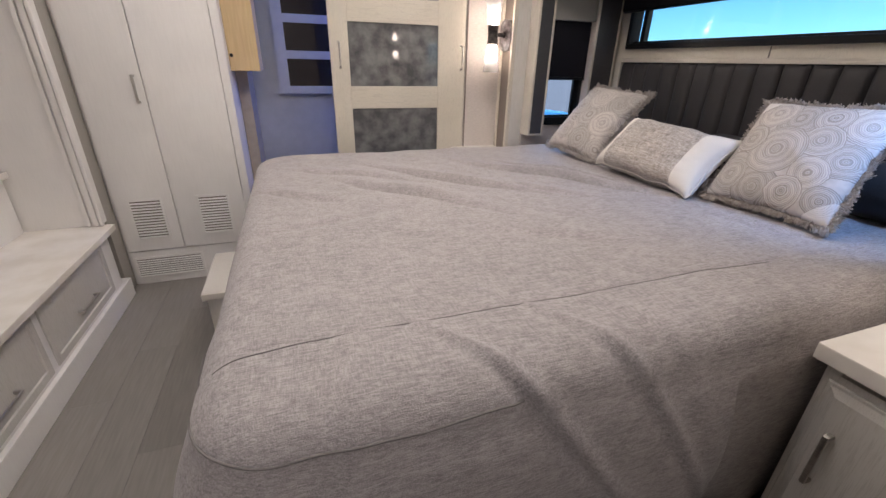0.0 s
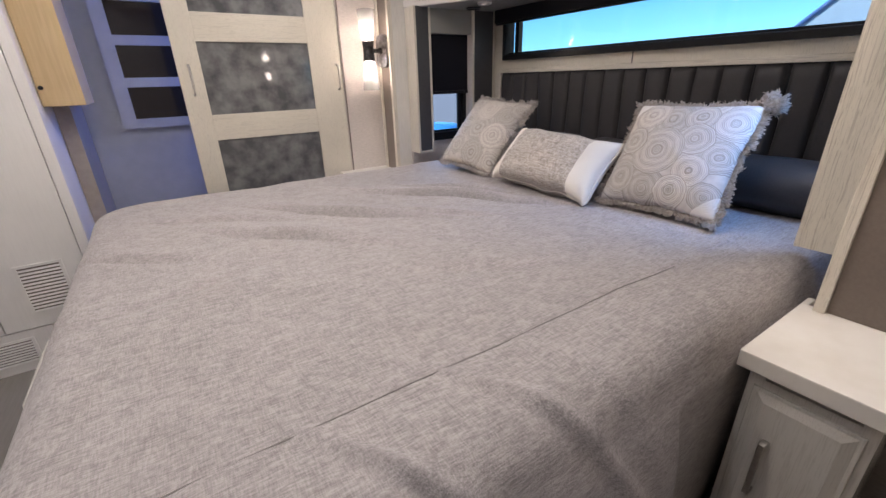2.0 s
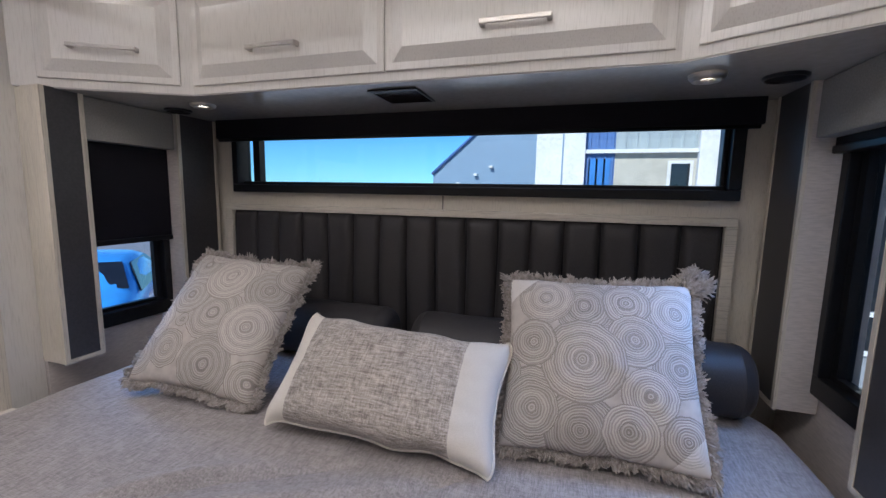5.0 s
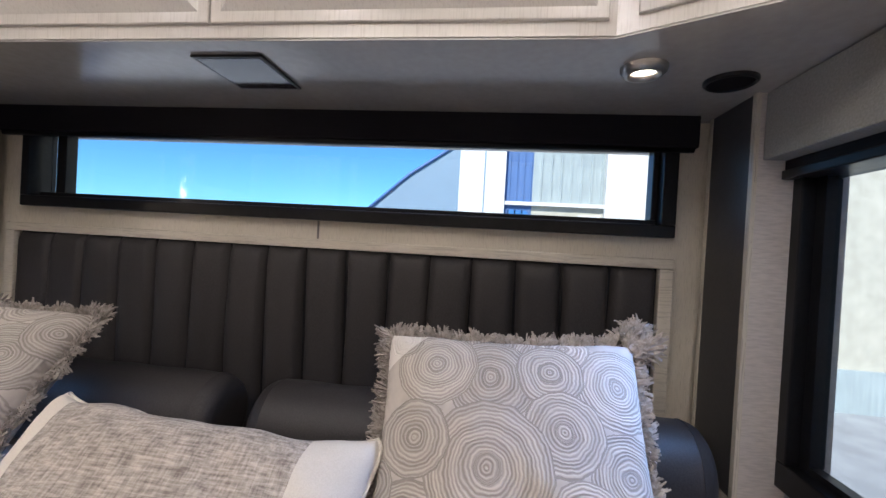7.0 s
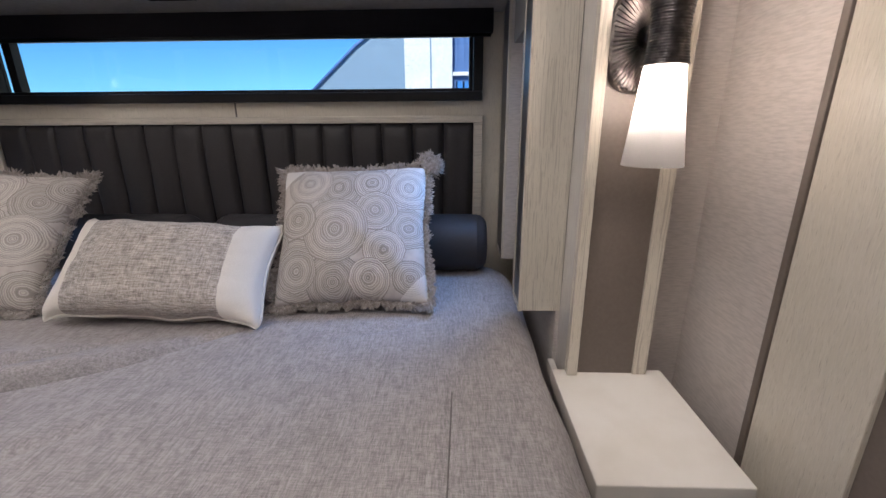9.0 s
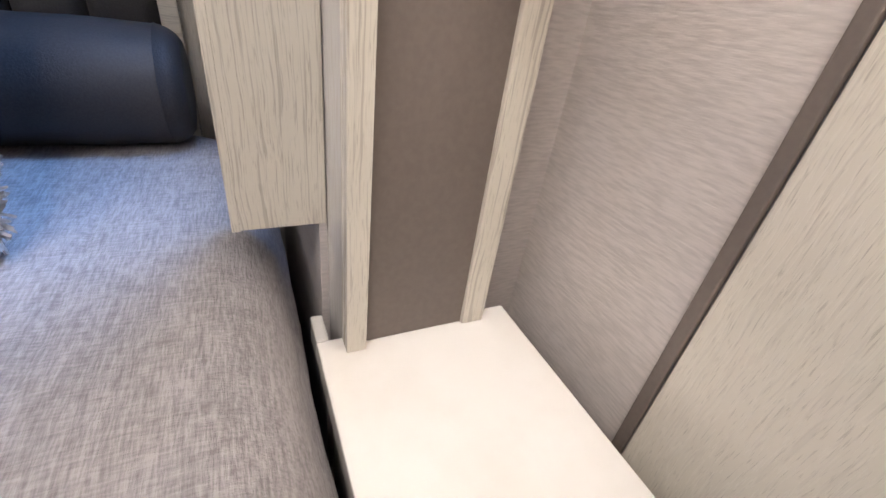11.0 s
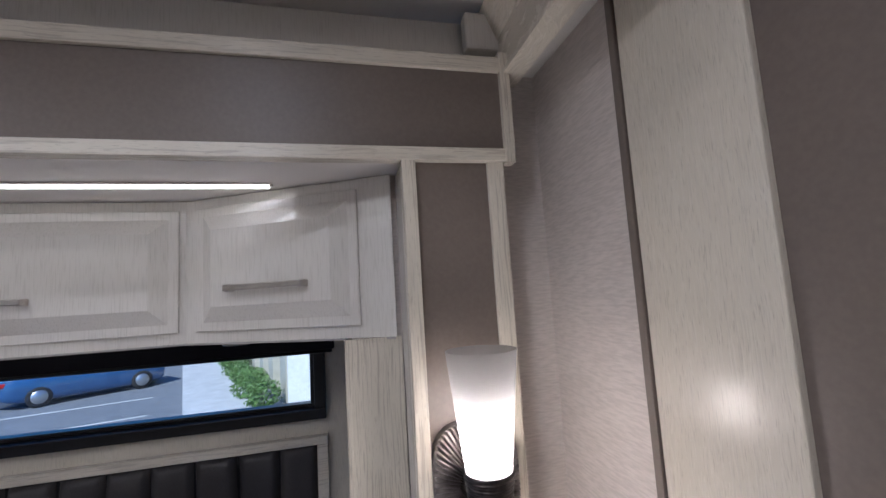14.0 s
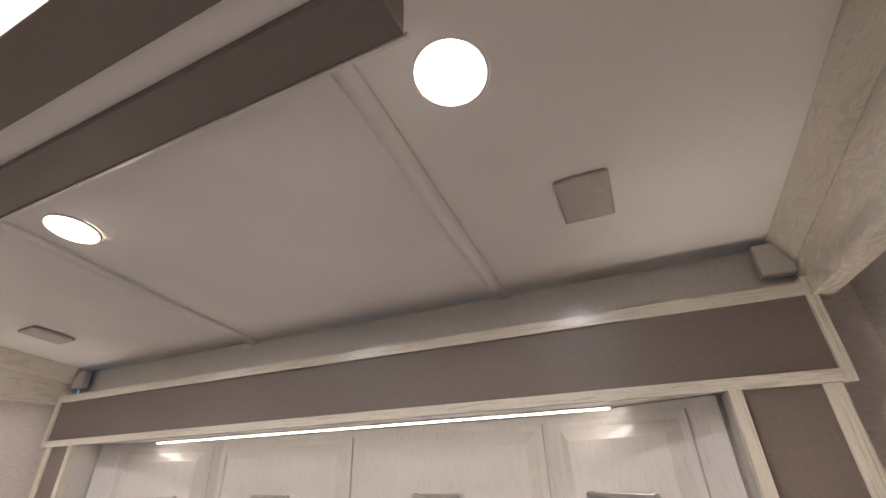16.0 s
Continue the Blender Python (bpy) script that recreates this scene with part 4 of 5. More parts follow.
def sconce(side):
    f = lambda y: flip(y, side)
    cy = f(SCONCE_Y)
    sc = thing("wall_sconce", "lit two-shade wall sconce with a ribbed dark bronze body", "sconce", (1.30, cy, 1.355), group="sconces beside the bed")
    # fluted back plate
    bm = bmesh.new()
    nseg, hw, hh = 132, 0.067, 0.086
    py = f(SCONCE_Y - 0.010)
    rings = []
    for q, (rr, dx) in enumerate(((1.0, 0.0), (1.0, -0.016), (0.965, -0.021), (0.90, -0.023), (0.65, -0.027), (0.40, -0.031), (0.20, -0.035))):
        ring = []
        for i in range(nseg):
            t = 2 * math.pi * i / nseg
            c, sn = math.cos(t), math.sin(t)
            e = (abs(c) ** 3.2 + abs(sn) ** 3.2) ** (-1 / 3.2)
            ridge = (0.0032 if i % 2 else -0.002) if 2 <= q <= 5 else 0.0
            ring.append(bm.verts.new((1.3025 + dx - ridge, py + hw * rr * e * c, 1.353 + hh * rr * e * sn)))
        if rings:
            for i in range(nseg):
                bm.faces.new((rings[-1][i], rings[-1][(i + 1) % nseg], ring[(i + 1) % nseg], ring[i]))
        rings.append(ring)
    bm.faces.new(rings[-1])
    bmesh.ops.recalc_face_normals(bm, faces=bm.faces[:])
    part("back_plate", bm, PEWTER, sc, "fluted pewter back plate")
    part("arm", turned([(0.022, 0.0), (0.012, 0.02), (0.010, 0.07)], Matrix.Translation((1.275, cy, 1.355)) @ pose(0, 0, 0, 0, -90, 0), 24), BRONZE, sc)
    prof = []
    for k in range(101):
        v = k / 100
        r = 0.0285 + 0.0055 * (2 * v - 1) ** 2
        r += 0.0006 * math.sin(k * 1.57) + 0.0003 * math.sin(k * 0.83)
        prof.append((r, 1.302 + 0.102 * v))
    prof = [(0.02, 1.302)] + prof + [(0.02, 1.404)]
    part("band", turned(prof, pose(SCONCE_X, cy, 0), 48), BRONZE, sc, "ribbed dark bronze band")
    for sign in (1, -1):
        zb, zt = 1.353 + sign * 0.050, 1.353 + sign * 0.204
        outer = [(0.0305, zb), (0.0480, zt), (0.0462, zt), (0.029, zb)]
        part("shade", turned(outer, pose(SCONCE_X, cy, 0), 48, cap=False), SHADE, sc, "frosted glass shade")
        part("bulb", turned([(0.012, zb), (0.022, zb + sign * 0.014), (0.0255, zb + sign * 0.030), (0.0225, zb + sign * 0.050), (0.014, zb + sign * 0.068), (0.006, zb + sign * 0.079), (0.001, zb + sign * 0.083)], pose(SCONCE_X, cy, 0), 20), SCONCE_BULB, sc, "glowing bulb")


for side in "rl":
    sconce(side)


def louvre(parent, x0, x1, z0, z1, y, count):
    """Louvred vent let into a face that looks towards -y."""
    v = part("vent", boxes((x0, x1, y - 0.006, y + 0.004, z0, z0 + 0.012), (x0, x1, y - 0.006, y + 0.004, z1 - 0.012, z1), (x0, x0 + 0.012, y - 0.006, y + 0.004, z0 + 0.012, z1 - 0.012), (x1 - 0.012, x1, y - 0.006, y + 0.004, z0 + 0.012, z1 - 0.012)), WHITE, parent)
    part("backing", boxes((x0 + 0.012, x1 - 0.012, y - 0.0005, y + 0.002, z0 + 0.012, z1 - 0.012)), TAUPE, v)
    pitch = (z1 - z0 - 0.024) / count
    for i in range(count):
        z = z0 + 0.012 + pitch * i
        bm = bmesh.new()
        sec = [(y - 0.001, z + pitch * 0.50), (y - 0.0085, z + pitch * 0.12), (y - 0.0085, z + pitch * 0.02), (y - 0.001, z + pitch * 0.36)]
        a, b = [bm.verts.new((x0 + 0.012, yy, zz)) for yy, zz in sec], [bm.verts.new((x1 - 0.012, yy, zz)) for yy, zz in sec]
        bm.faces.new(a)
        bm.faces.new(b[::-1])
        for k in range(4):
            bm.faces.new((a[k], a[(k + 1) % 4], b[(k + 1) % 4], b[k]))
        bmesh.ops.recalc_face_normals(bm, faces=bm.faces[:])
        part("slat", bm, WHITE, v)


wd = thing("wardrobe", "tall cream wardrobe with louvred vents in its doors", "wardrobe", (-0.6, 2.7, 0))
part("body", boxes((-0.95, -0.262, 2.522, 3.1, 0.0, TOP)), WHITE, wd)
part("corner_strip", boxes((-0.30, -0.262, 2.500, 2.522, 0.0, TOP), bevel=0.003), WHITE, wd)
for a, b in ((-0.925, -0.652), (-0.648, -0.303)):
    d = part("door", boxes((a, b, 2.502, 2.5215, 0.205, 2.08), bevel=0.004), WHITE, wd)
    if a < -0.7:
        bar_handle(d, (-0.685, 2.502, 0.985), (-0.685, 2.502, 1.115), (0, -0.026, 0))
        louvre(d, -0.865, -0.700, 0.268, 0.502, 2.502, 13)
    else:
        louvre(d, -0.540, -0.375, 0.268, 0.502, 2.502, 13)
part("plinth", boxes((-0.93, -0.303, 2.508, 2.522, 0.0, 0.20), bevel=0.002), WHITE, wd)
louvre(wd, -0.915, -0.570, 0.035, 0.165, 2.508, 8)

dr = thing("dresser", "low white dresser with wide drawers and a pale top", "dresser", (-1.3, 1.4, 0))
part("body", boxes((-1.70, -0.93, 0.20, 2.33, 0.1035, 0.3995)), WHITE, dr)
part("top", boxes((-1.70, -0.885, 0.17, 2.345, 0.40, 0.43), bevel=0.004), COUNTER, dr, "pale solid-surface top")
part("plinth", boxes((-1.70, -0.912, 0.17, 2.40, 0.0, 0.103), bevel=0.004), WHITE, dr)
for a, b in ((1.625, 2.225), (0.985, 1.585), (0.345, 0.945)):
    d = raised_door(dr, (-0.93, a, 0.122), (0, 1, 0), (0, 0, 1), b - a, 0.262, (1, 0, 0), name="drawer", rim=0.03, chamfer=0.003, rise=-0.006)
    c = (a + b) / 2 + 0.015
    bar_handle(d, (-0.925, c - 0.082, 0.212), (-0.925, c + 0.082, 0.212), (0.026, 0, 0))
ra = thing("raised_cabinet", "white raised cabinet with a panelled front on the dresser", "cabinet", (-1.45, 1.3, 0.43))
part("body", boxes((-1.70, -1.235, 0.30, 2.318, 0.431, 0.69)), WHITE, ra)
part("top", boxes((-1.70, -1.205, 0.28, 2.322, 0.691, 0.72), bevel=0.004), COUNTER, ra, "pale top")
setting("wall_dresser_end", boxes((-1.75, -0.935, 2.33, 2.40, 0.431, TOP)), WHITE, "white end wall beside the dresser", "wall")
# greige colour, darker than the white surfaces on both sides
setting("wall_return", boxes((-0.975, -0.94, 2.4005, 2.52, 0, TOP)), shader("greige_plain", (0.36, 0.33, 0.295), 0.5, base2=(0.32, 0.295, 0.26), scale=4, stretch=(60, 60, 4), bump=0.05), "greige return between end wall and wardrobe", "wall")
for k, w in ((0, 0.018), (1, 0.024), (2, 0.014)):
    setting("fluted_trim", boxes((-0.99 + k * 0.028, -0.99 + k * 0.028 + w, 2.318 - 0.004 * k, 2.3295, 0.4315, TOP), bevel=0.004), WHITE, "white fluted corner trim", "trim")

# hall beyond the opening
tc = thing("hall_cabinet", "tan maple cabinet hung in the hall", "cabinet", (-0.2, 2.8, 1.135))
part("body", boxes((-0.26, -0.115, 2.60, 2.95, 1.135, 2.10), bevel=0.003), TAN, tc)
part("lower_panel", boxes((-0.26, -0.20, 2.80, 3.215, 0.0, 1.134)), shader("beige_laminate", (0.40, 0.34, 0.28), 0.5, scale=30), tc, "beige lower panel")
part("knob", turned([(0.004, 0), (0.004, 0.008), (0.009, 0.012), (0.007, 0.018), (0.001, 0.019)], pose(-0.245, 2.60, 1.21, 90), 16), BLACK, tc)
hd = thing("hall_glazed_panel", "white-framed panel with dark glass panes on the hall wall", "panel", (0.25, 3.2, 0.98))
# white frame in the same dimmed, bluish colour as the hall wall
part("frame", boxes((-0.04, 0.03, 3.185, 3.218, 0.98, 2.05), (0.50, 0.57, 3.185, 3.218, 0.98, 2.05), *[(0.03, 0.50, 3.185, 3.218, z0, z1) for z0, z1 in ((0.98, 1.03), (1.20, 1.25), (1.415, 1.465), (1.63, 1.68), (1.85, 2.05))]), HALLDIM, hd)
for z0, z1 in ((1.03, 1.20), (1.25, 1.415), (1.465, 1.63), (1.68, 1.85)):
    part("pane", boxes((0.028, 0.502, 3.196, 3.208, z0 - 0.002, z1 + 0.002)), DARKGLASS, hd, "dark glass pane")

# ceiling fittings
CX0, CX1, CY0, CY1, CZ = -0.11, 0.602, 0.667, 2.10, 2.18
cf = thing("ceiling_light", "long ceiling light with a taupe frame and lit diffuser", "light", (0.25, YC, CZ))
part("outer_frame", boxes((CX1 - 0.07, CX1, CY0, CY1, CZ, 2.25), (CX0, CX0 + 0.07, CY0, CY1, CZ, 2.26), (CX0 + 0.07, CX1 - 0.07, CY0, CY0 + 0.05, CZ, 2.26), (CX0 + 0.07, CX1 - 0.07, CY1 - 0.05, CY1, CZ, 2.26), bevel=0.002), TAUPE, cf, "taupe outer frame")
part("step", boxes((CX1 - 0.115, CX1 - 0.0705, CY0 + 0.05, CY1 - 0.05, CZ + 0.012, 2.255), (CX0 + 0.0705, CX0 + 0.115, CY0 + 0.05, CY1 - 0.05, CZ + 0.012, 2.255)), CEILING, cf)
part("inner_frame", boxes((CX1 - 0.19, CX1 - 0.1155, CY0 + 0.05, CY1 - 0.05, CZ - 0.005, 2.255), (CX0 + 0.1155, CX0 + 0.19, CY0 + 0.05, CY1 - 0.05, CZ - 0.005, 2.255), bevel=0.002), TAUPE, cf, "taupe inner frame")
part("diffuser", boxes((CX0 + 0.1905, CX1 - 0.1905, CY0 + 0.05, CY1 - 0.05, CZ + 0.02, 2.255)), LED, cf, "lit diffuser")
part("edge_strip", boxes((CX1 + 0.0005, CX1 + 0.005, CY0 - 0.004, CY1 + 0.004, CZ - 0.003, CZ + 0.005)), PAINT, cf)
# rims and lenses of the last three belong to the added, unseen lamps
for dx, dy in DOWNLIGHTS:
    tilt = Matrix.Translation((dx, dy, ceil_z(dx))) @ pose(0, 0, 0, 0, math.degrees(math.atan2(ceil_z(dx - 0.02) - ceil_z(dx + 0.02), 0.04)), 0)
    dl = thing("downlight", "round lit ceiling downlight with a slim white rim", "light", (dx, dy, ceil_z(dx)), "ceiling downlights")
    part("rim", turned([(0.0545, -0.0005), (0.0535, -0.004), (0.0505, -0.005), (0.0495, -0.003)], tilt, cap=False), CEILING, dl)
    part("lens", turned([(0.050, -0.004), (0.050, -0.001)], tilt), DOWN, dl, "glowing lens")
for sx, sy in ((1.03, 0.523), (1.04, 2.27)):
    cp = thing("ceiling_cover", "square off-white blank cover on the ceiling", "cover plate", (sx, sy, ceil_z(sx)), "ceiling cover plates")
    bm = boxes((-0.060, 0.064, -0.047, 0.047, -0.011, -0.001), bevel=0.004)
    bmesh.ops.transform(bm, verts=bm.verts[:], matrix=Matrix.Translation((sx, sy, ceil_z(sx))) @ pose(0, 0, 0, 0, 7.5, 0))
    part("plate", bm, COVER, cp)

# ---- pillows ----


def rim_shape(u, v, w, h, pin, corner, seed, power=2):
    """How far the outline draws in at (u, v): pinched sides, and corners pulled in or rounded off."""
    c = (u * u * v * v) ** 3
    wave = 1 + 0.5 * noise.noise((u * 3 + seed, v, 0))
    a, b = 1 - pin * h / w * (1 - v * v) * abs(u) ** 3 - corner * h / w * c, 1 - pin * (1 - abs(u) ** power) * abs(v) ** 3 * wave - corner * c
    if power > 2 and (u or v):
        out = max(abs(u), abs(v))
        near = 1 - (1 - out / (abs(u) ** 7 + abs(v) ** 7) ** (1 / 7)) * out ** 8
        a, b = a * near, b * near
    return a, b


def cushion(w, h, t, keep=lambda u, v: True, n=64, seed=0, pin=0.085, corner=0.035, power=2):
    bm = bmesh.new()
    grid = {}
    for s in (1, -1):
        for i in range(n + 1):
            for j in range(n + 1):
                u, v = 2 * i / n - 1, 2 * j / n - 1
                if s < 0 and max(abs(u), abs(v)) > 0.9999:
                    grid[s, i, j] = grid[1, i, j]
                    continue
                pu, pv = rim_shape(u, v, w, h, pin, corner, seed, power)
                d = max((1 - u * u) * (1 - v * v), 0) ** 0.40
                d *= 1 + 0.10 * noise.noise((u * 2.2 + seed, v * 2.2, s)) + 0.04 * noise.noise((u * 6 + seed, v * 6, s))
                grid[s, i, j] = bm.verts.new((u * w / 2 * pu, v * h / 2 * pv, s * t / 2 * d))
        for i in range(n):
            for j in range(n):
                if keep(2 * (i + 0.5) / n - 1, 2 * (j + 0.5) / n - 1):
                    q = [grid[s, i, j], grid[s, i + 1, j], grid[s, i + 1, j + 1], grid[s, i, j + 1]]
                    bm.faces.new(q if s > 0 else q[::-1]).smooth = True
    loose = [v for v in bm.verts if not v.link_faces]
    bmesh.ops.delete(bm, geom=loose, context="VERTS")
    return bm


def fringe(w, h, seed):
    """Thick soft yarn fringe in curling tufts round the edge, with fuller tufts at two corners."""
    rng = random.Random(seed)
    verts, faces = [], []
    tufts = [4 * (i + rng.uniform(-0.3, 0.3)) / 190 % 4 for i in range(190)] + [1 + rng.uniform(-0.07, 0.06) for _ in range(30 if seed == 1 else 5)]
    for s in tufts:
        k, q = min(int(s), 3), 2 * (s - min(int(s), 3)) - 1
        u, v, nx, ny = ((q, 1, 0, 1), (1, -q, 1, 0), (-q, -1, 0, -1), (-1, q, -1, 0))[k]
        corner = abs(q) ** 12
        big = 1.0 + 0.25 * corner + ((0.35 if seed == 1 else 0.3) if u > 0.82 and v > 0.82 else 0.0)
        pu, pv = rim_shape(u, v, w, h, 0.085, 0.035, seed * 5)
        root = Vector((u * w / 2 * pu, v * h / 2 * pv, 0))
        if seed == 1 and u > 0.82 and v > 0.82:
            root += Vector((rng.uniform(-0.006, 0.022), rng.uniform(-0.004, 0.024), rng.uniform(-0.014, 0.014)))
        lean = Vector((nx + corner * u * 0.8 + rng.uniform(-0.5, 0.5), ny + corner * v * 0.8 + rng.uniform(-0.5, 0.5), rng.uniform(-0.3, 0.55))).normalized()
        bend = Vector((rng.uniform(-1, 1), rng.uniform(-1, 1), rng.uniform(-0.2, 1.0))) * 0.9
        for _ in range(27):
            p = root + Vector((rng.uniform(-0.006, 0.006), rng.uniform(-0.006, 0.006), rng.uniform(-0.006, 0.006)))
            d = (lean + Vector((rng.uniform(-0.5, 0.5), rng.uniform(-0.5, 0.5), rng.uniform(-0.5, 0.5)))).normalized()
            ln = rng.uniform(0.010, 0.0175) * big
            wd = rng.uniform(0.0014, 0.0022)
            a = d.orthogonal().normalized()
            b = d.cross(a)
            base = len(verts)
            for f, ww in ((0, 0.8), (0.4, 1.0), (0.8, 1.05), (1.0, 0.7)):
                c = p + d * ln * f + bend * ln * f * f * 0.55
                verts += [c + a * wd * ww, c - a * wd * ww * 0.5 + b * wd * ww * 0.87, c - a * wd * ww * 0.5 - b * wd * ww * 0.87]
            for r in (0, 3, 6):
                for e in range(3):
                    faces.append((base + r + e, base + r + (e + 1) % 3, base + r + 3 + (e + 1) % 3, base + r + 3 + e))
            faces.append((base + 9, base + 10, base + 11))
    data = bpy.data.meshes.new("fringe")
    data.from_pydata([tuple(v) for v in verts], [], faces)
    data.materials.append(FRINGE)
    return data


def lean_pose(base, width_dir, lean, h, turn=0.0):
    """x along width_dir, y up the cushion, z out of its front, which looks towards -x."""
    a = Vector(width_dir).normalized()
    out = a.cross(Vector((0, 0, 1))).normalized()
    if out.x > 0:
        out = -out
    up = (Vector((0, 0, 1)) * math.cos(lean) - out * math.sin(lean)).normalized()
    m = Matrix((a, up, a.cross(up))).transposed().to_4x4()
    m.translation = base
    return m @ pose(0, h / 2, 0, 0, 0, turn)


def local_part(name, data, parent, label=""):
    ob = new(name, data)
    ob.parent = parent
    return tagged(ob, label)


def cloth(bm, material):
    data = bpy.data.meshes.new("cloth")
    bm.to_mesh(data)
    bm.free()
    data.materials.append(material)
    return data


for seed, base, wdir, lean, w, h, turn in ((1, (1.455, 0.880, 0.766), (0.0, -1, 0), 34, 0.415, 0.400, 2), (2, (1.405, 1.862, 0.766), (0.11, -1, 0), 42, 0.395, 0.425, -4)):
    tp = thing("throw_pillow", "square ring-print throw pillow with grey fringe, leaning on a bolster", "pillow", (0, 0, 0), "ring-print pillows")
    tp.matrix_world = lean_pose(base, wdir, radians(lean), h, turn)
    local_part("cover", cloth(cushion(w, h, 0.15, seed=seed * 5), RINGS[seed]), tp)
    tagged(local_part("fringe", fringe(w, h, seed), tp, "grey yarn fringe"), kind="stuff")
lu = thing("lumbar_pillow", "oblong tweed pillow with cream linen ends and piping", "pillow", (0, 0, 0))
LW, LH = 0.555, 0.31
lu.matrix_world = lean_pose((1.340, 1.318, 0.758), (0.05, -1, 0), radians(44), LH, -3)
local_part("cover", cloth(cushion(LW, LH, 0.165, lambda u, v: -0.76 < u < 0.62, seed=11, pin=0.22, corner=0.0, power=5), TWEED), lu)
local_part("end_panel", cloth(cushion(LW, LH, 0.165, lambda u, v: u < -0.76, seed=11, pin=0.22, corner=0.0, power=5), LINEN), lu, "cream linen end")
local_part("end_panel", cloth(cushion(LW, LH, 0.165, lambda u, v: u > 0.62, seed=11, pin=0.22, corner=0.0, power=5), LINEN), lu, "cream linen end")
edge = []
for i in range(161):
    s = 4 * i / 160
    k, q = min(int(s), 3), 2 * (s - min(int(s), 3)) - 1
    u, v = ((q, 1), (1, -q), (-q, -1), (-1, q))[k]
    pu, pv = rim_shape(u, v, LW, LH, 0.22, 0.0, 11, 5)
    edge.append((u * LW / 2 * pu, v * LH / 2 * pv, 0))
local_part("piping", cloth(tube(edge, 0.0035, 6), LINEN), lu, "cream piping")
for a, b in ((0.505, 1.395), (1.475, 2.26)):
    ln = b - a
    bo = thing("bolster", "dark leather bolster lying along the headboard", "bolster", (1.81, (a + b) / 2, BZ), "leather bolsters")
    m = pose(1.81, b, 0.842, 90, 0, 0)
    end = [(0.060, 0.0), (0.071, 0.002), (0.081, 0.009), (0.0885, 0.020), (0.0925, 0.034)]
    part("cover", turned([(0.093 + 0.0012 * math.sin(k), 0.034 + (ln - 0.068) * k / 30) for k in range(31)], m, 56, cap=False), LEATHER, bo)
    part("end_cap", turned(end + [(0.0932, 0.0345)], m, 56), LEATHER, bo)
    part("end_cap", turned([(r, ln - z) for r, z in end + [(0.0932, 0.0345)]], m, 56), LEATHER, bo)

# ---- outside ----
GZ = -1.25
ASPHALT = shader("worn_asphalt", (0.20, 0.215, 0.235), 0.9, base2=(0.16, 0.172, 0.19), scale=6, bump=0.2)
# darker concrete colour, holding the shade the vehicle throws on the yard
YARD = shader("shaded_concrete", (0.36, 0.37, 0.37), 0.85, base2=(0.29, 0.30, 0.30), scale=3)
CONCRETE = shader("pale_concrete", (0.58, 0.58, 0.57), 0.85, base2=(0.50, 0.50, 0.49), scale=3)
STUCCO = shader("white_stucco", (0.72, 0.71, 0.68), 0.85, base2=(0.64, 0.63, 0.60), scale=14, bump=0.2)
GREYWALL = shader("grey_metal_wall", (0.20, 0.29, 0.365), 0.55, base2=(0.175, 0.26, 0.33), scale=2, stretch=(1, 12, 1))
GREENWALL = shader("pale_green_cladding", (0.36, 0.41, 0.40), 0.6, base2=(0.30, 0.345, 0.34), scale=2, stretch=(1, 10, 1))
BLUECLAD = shader("blue_cladding", (0.08, 0.17, 0.37), 0.5, base2=(0.065, 0.14, 0.31), scale=2, stretch=(1, 14, 1))
BLOCK = shader("cream_block", (0.50, 0.47, 0.38), 0.85, base2=(0.43, 0.40, 0.32), scale=6)
LEAF = shader("shrub_leaf", (0.14, 0.25, 0.06), 0.6, base2=(0.07, 0.13, 0.03), scale=9)
TYRE = shader("tyre_rubber", (0.015, 0.015, 0.016), 0.8, scale=30)
ALLOY = shader("alloy_rim", (0.55, 0.55, 0.56), 0.3, 0.9, scale=30)
TINT = shader("tinted_car_glass", (0.012, 0.014, 0.017), 0.05, scale=5)
WHITELINE = shader("road_paint", (0.65, 0.65, 0.62), 0.8, scale=20)
setting("ground", boxes((-400, 400, -400, 400, GZ - 0.05, GZ)), ASPHALT, "grey asphalt parking lot", "ground")


def strip_along(name, a, b, w, z, material, label, category):
    d = Vector((b[0] - a[0], b[1] - a[1], 0))
    n = Vector((-d.y, d.x, 0)).normalized() * w / 2
    pts = [(a[0] - n.x, a[1] - n.y), (b[0] - n.x, b[1] - n.y), (b[0] + n.x, b[1] + n.y), (a[0] + n.x, a[1] + n.y)]
    return setting(name, prism(pts, GZ, z), material, label, category)


strip_along("pavement", (9.5, 2.55), (40, 12.9), 1.7, GZ + 0.13, CONCRETE, "pale concrete pavement with a kerb", "pavement")
for i in range(5):
    o = i * 2.6
    strip_along("parking_line", (11.5 + o, 5.0 + o * 0.34), (10.0 + o, 10.2 + o * 0.34), 0.11, GZ + 0.006, WHITELINE, "white painted parking line", "road marking")
bg = thing("office_building", "white stucco office building with blue and pale green cladding", "building", (16, -4, GZ))
part("wall", prism([(13.2, -16), (15.5, -16), (15.5, 2.0), (13.2, 1.75)], GZ, 6.5), STUCCO, bg)
part("low_wing", prism([(15.5, -16), (30, -16), (30, 7.4), (13.3, 1.78), (15.5, 1.7)], GZ, 1.32), STUCCO, bg, "low white wing")
part("pilaster", boxes((12.9, 13.25, 0.72, 2.05, GZ, 7.0), bevel=0.02), STUCCO, bg)
part("pilaster", boxes((12.9, 13.25, -3.6, -2.05, GZ, 7.0), bevel=0.02), STUCCO, bg)
part("pilaster_joint", boxes((12.89, 12.92, 1.30, 1.34, GZ, 7.0)), GREYWALL, bg)
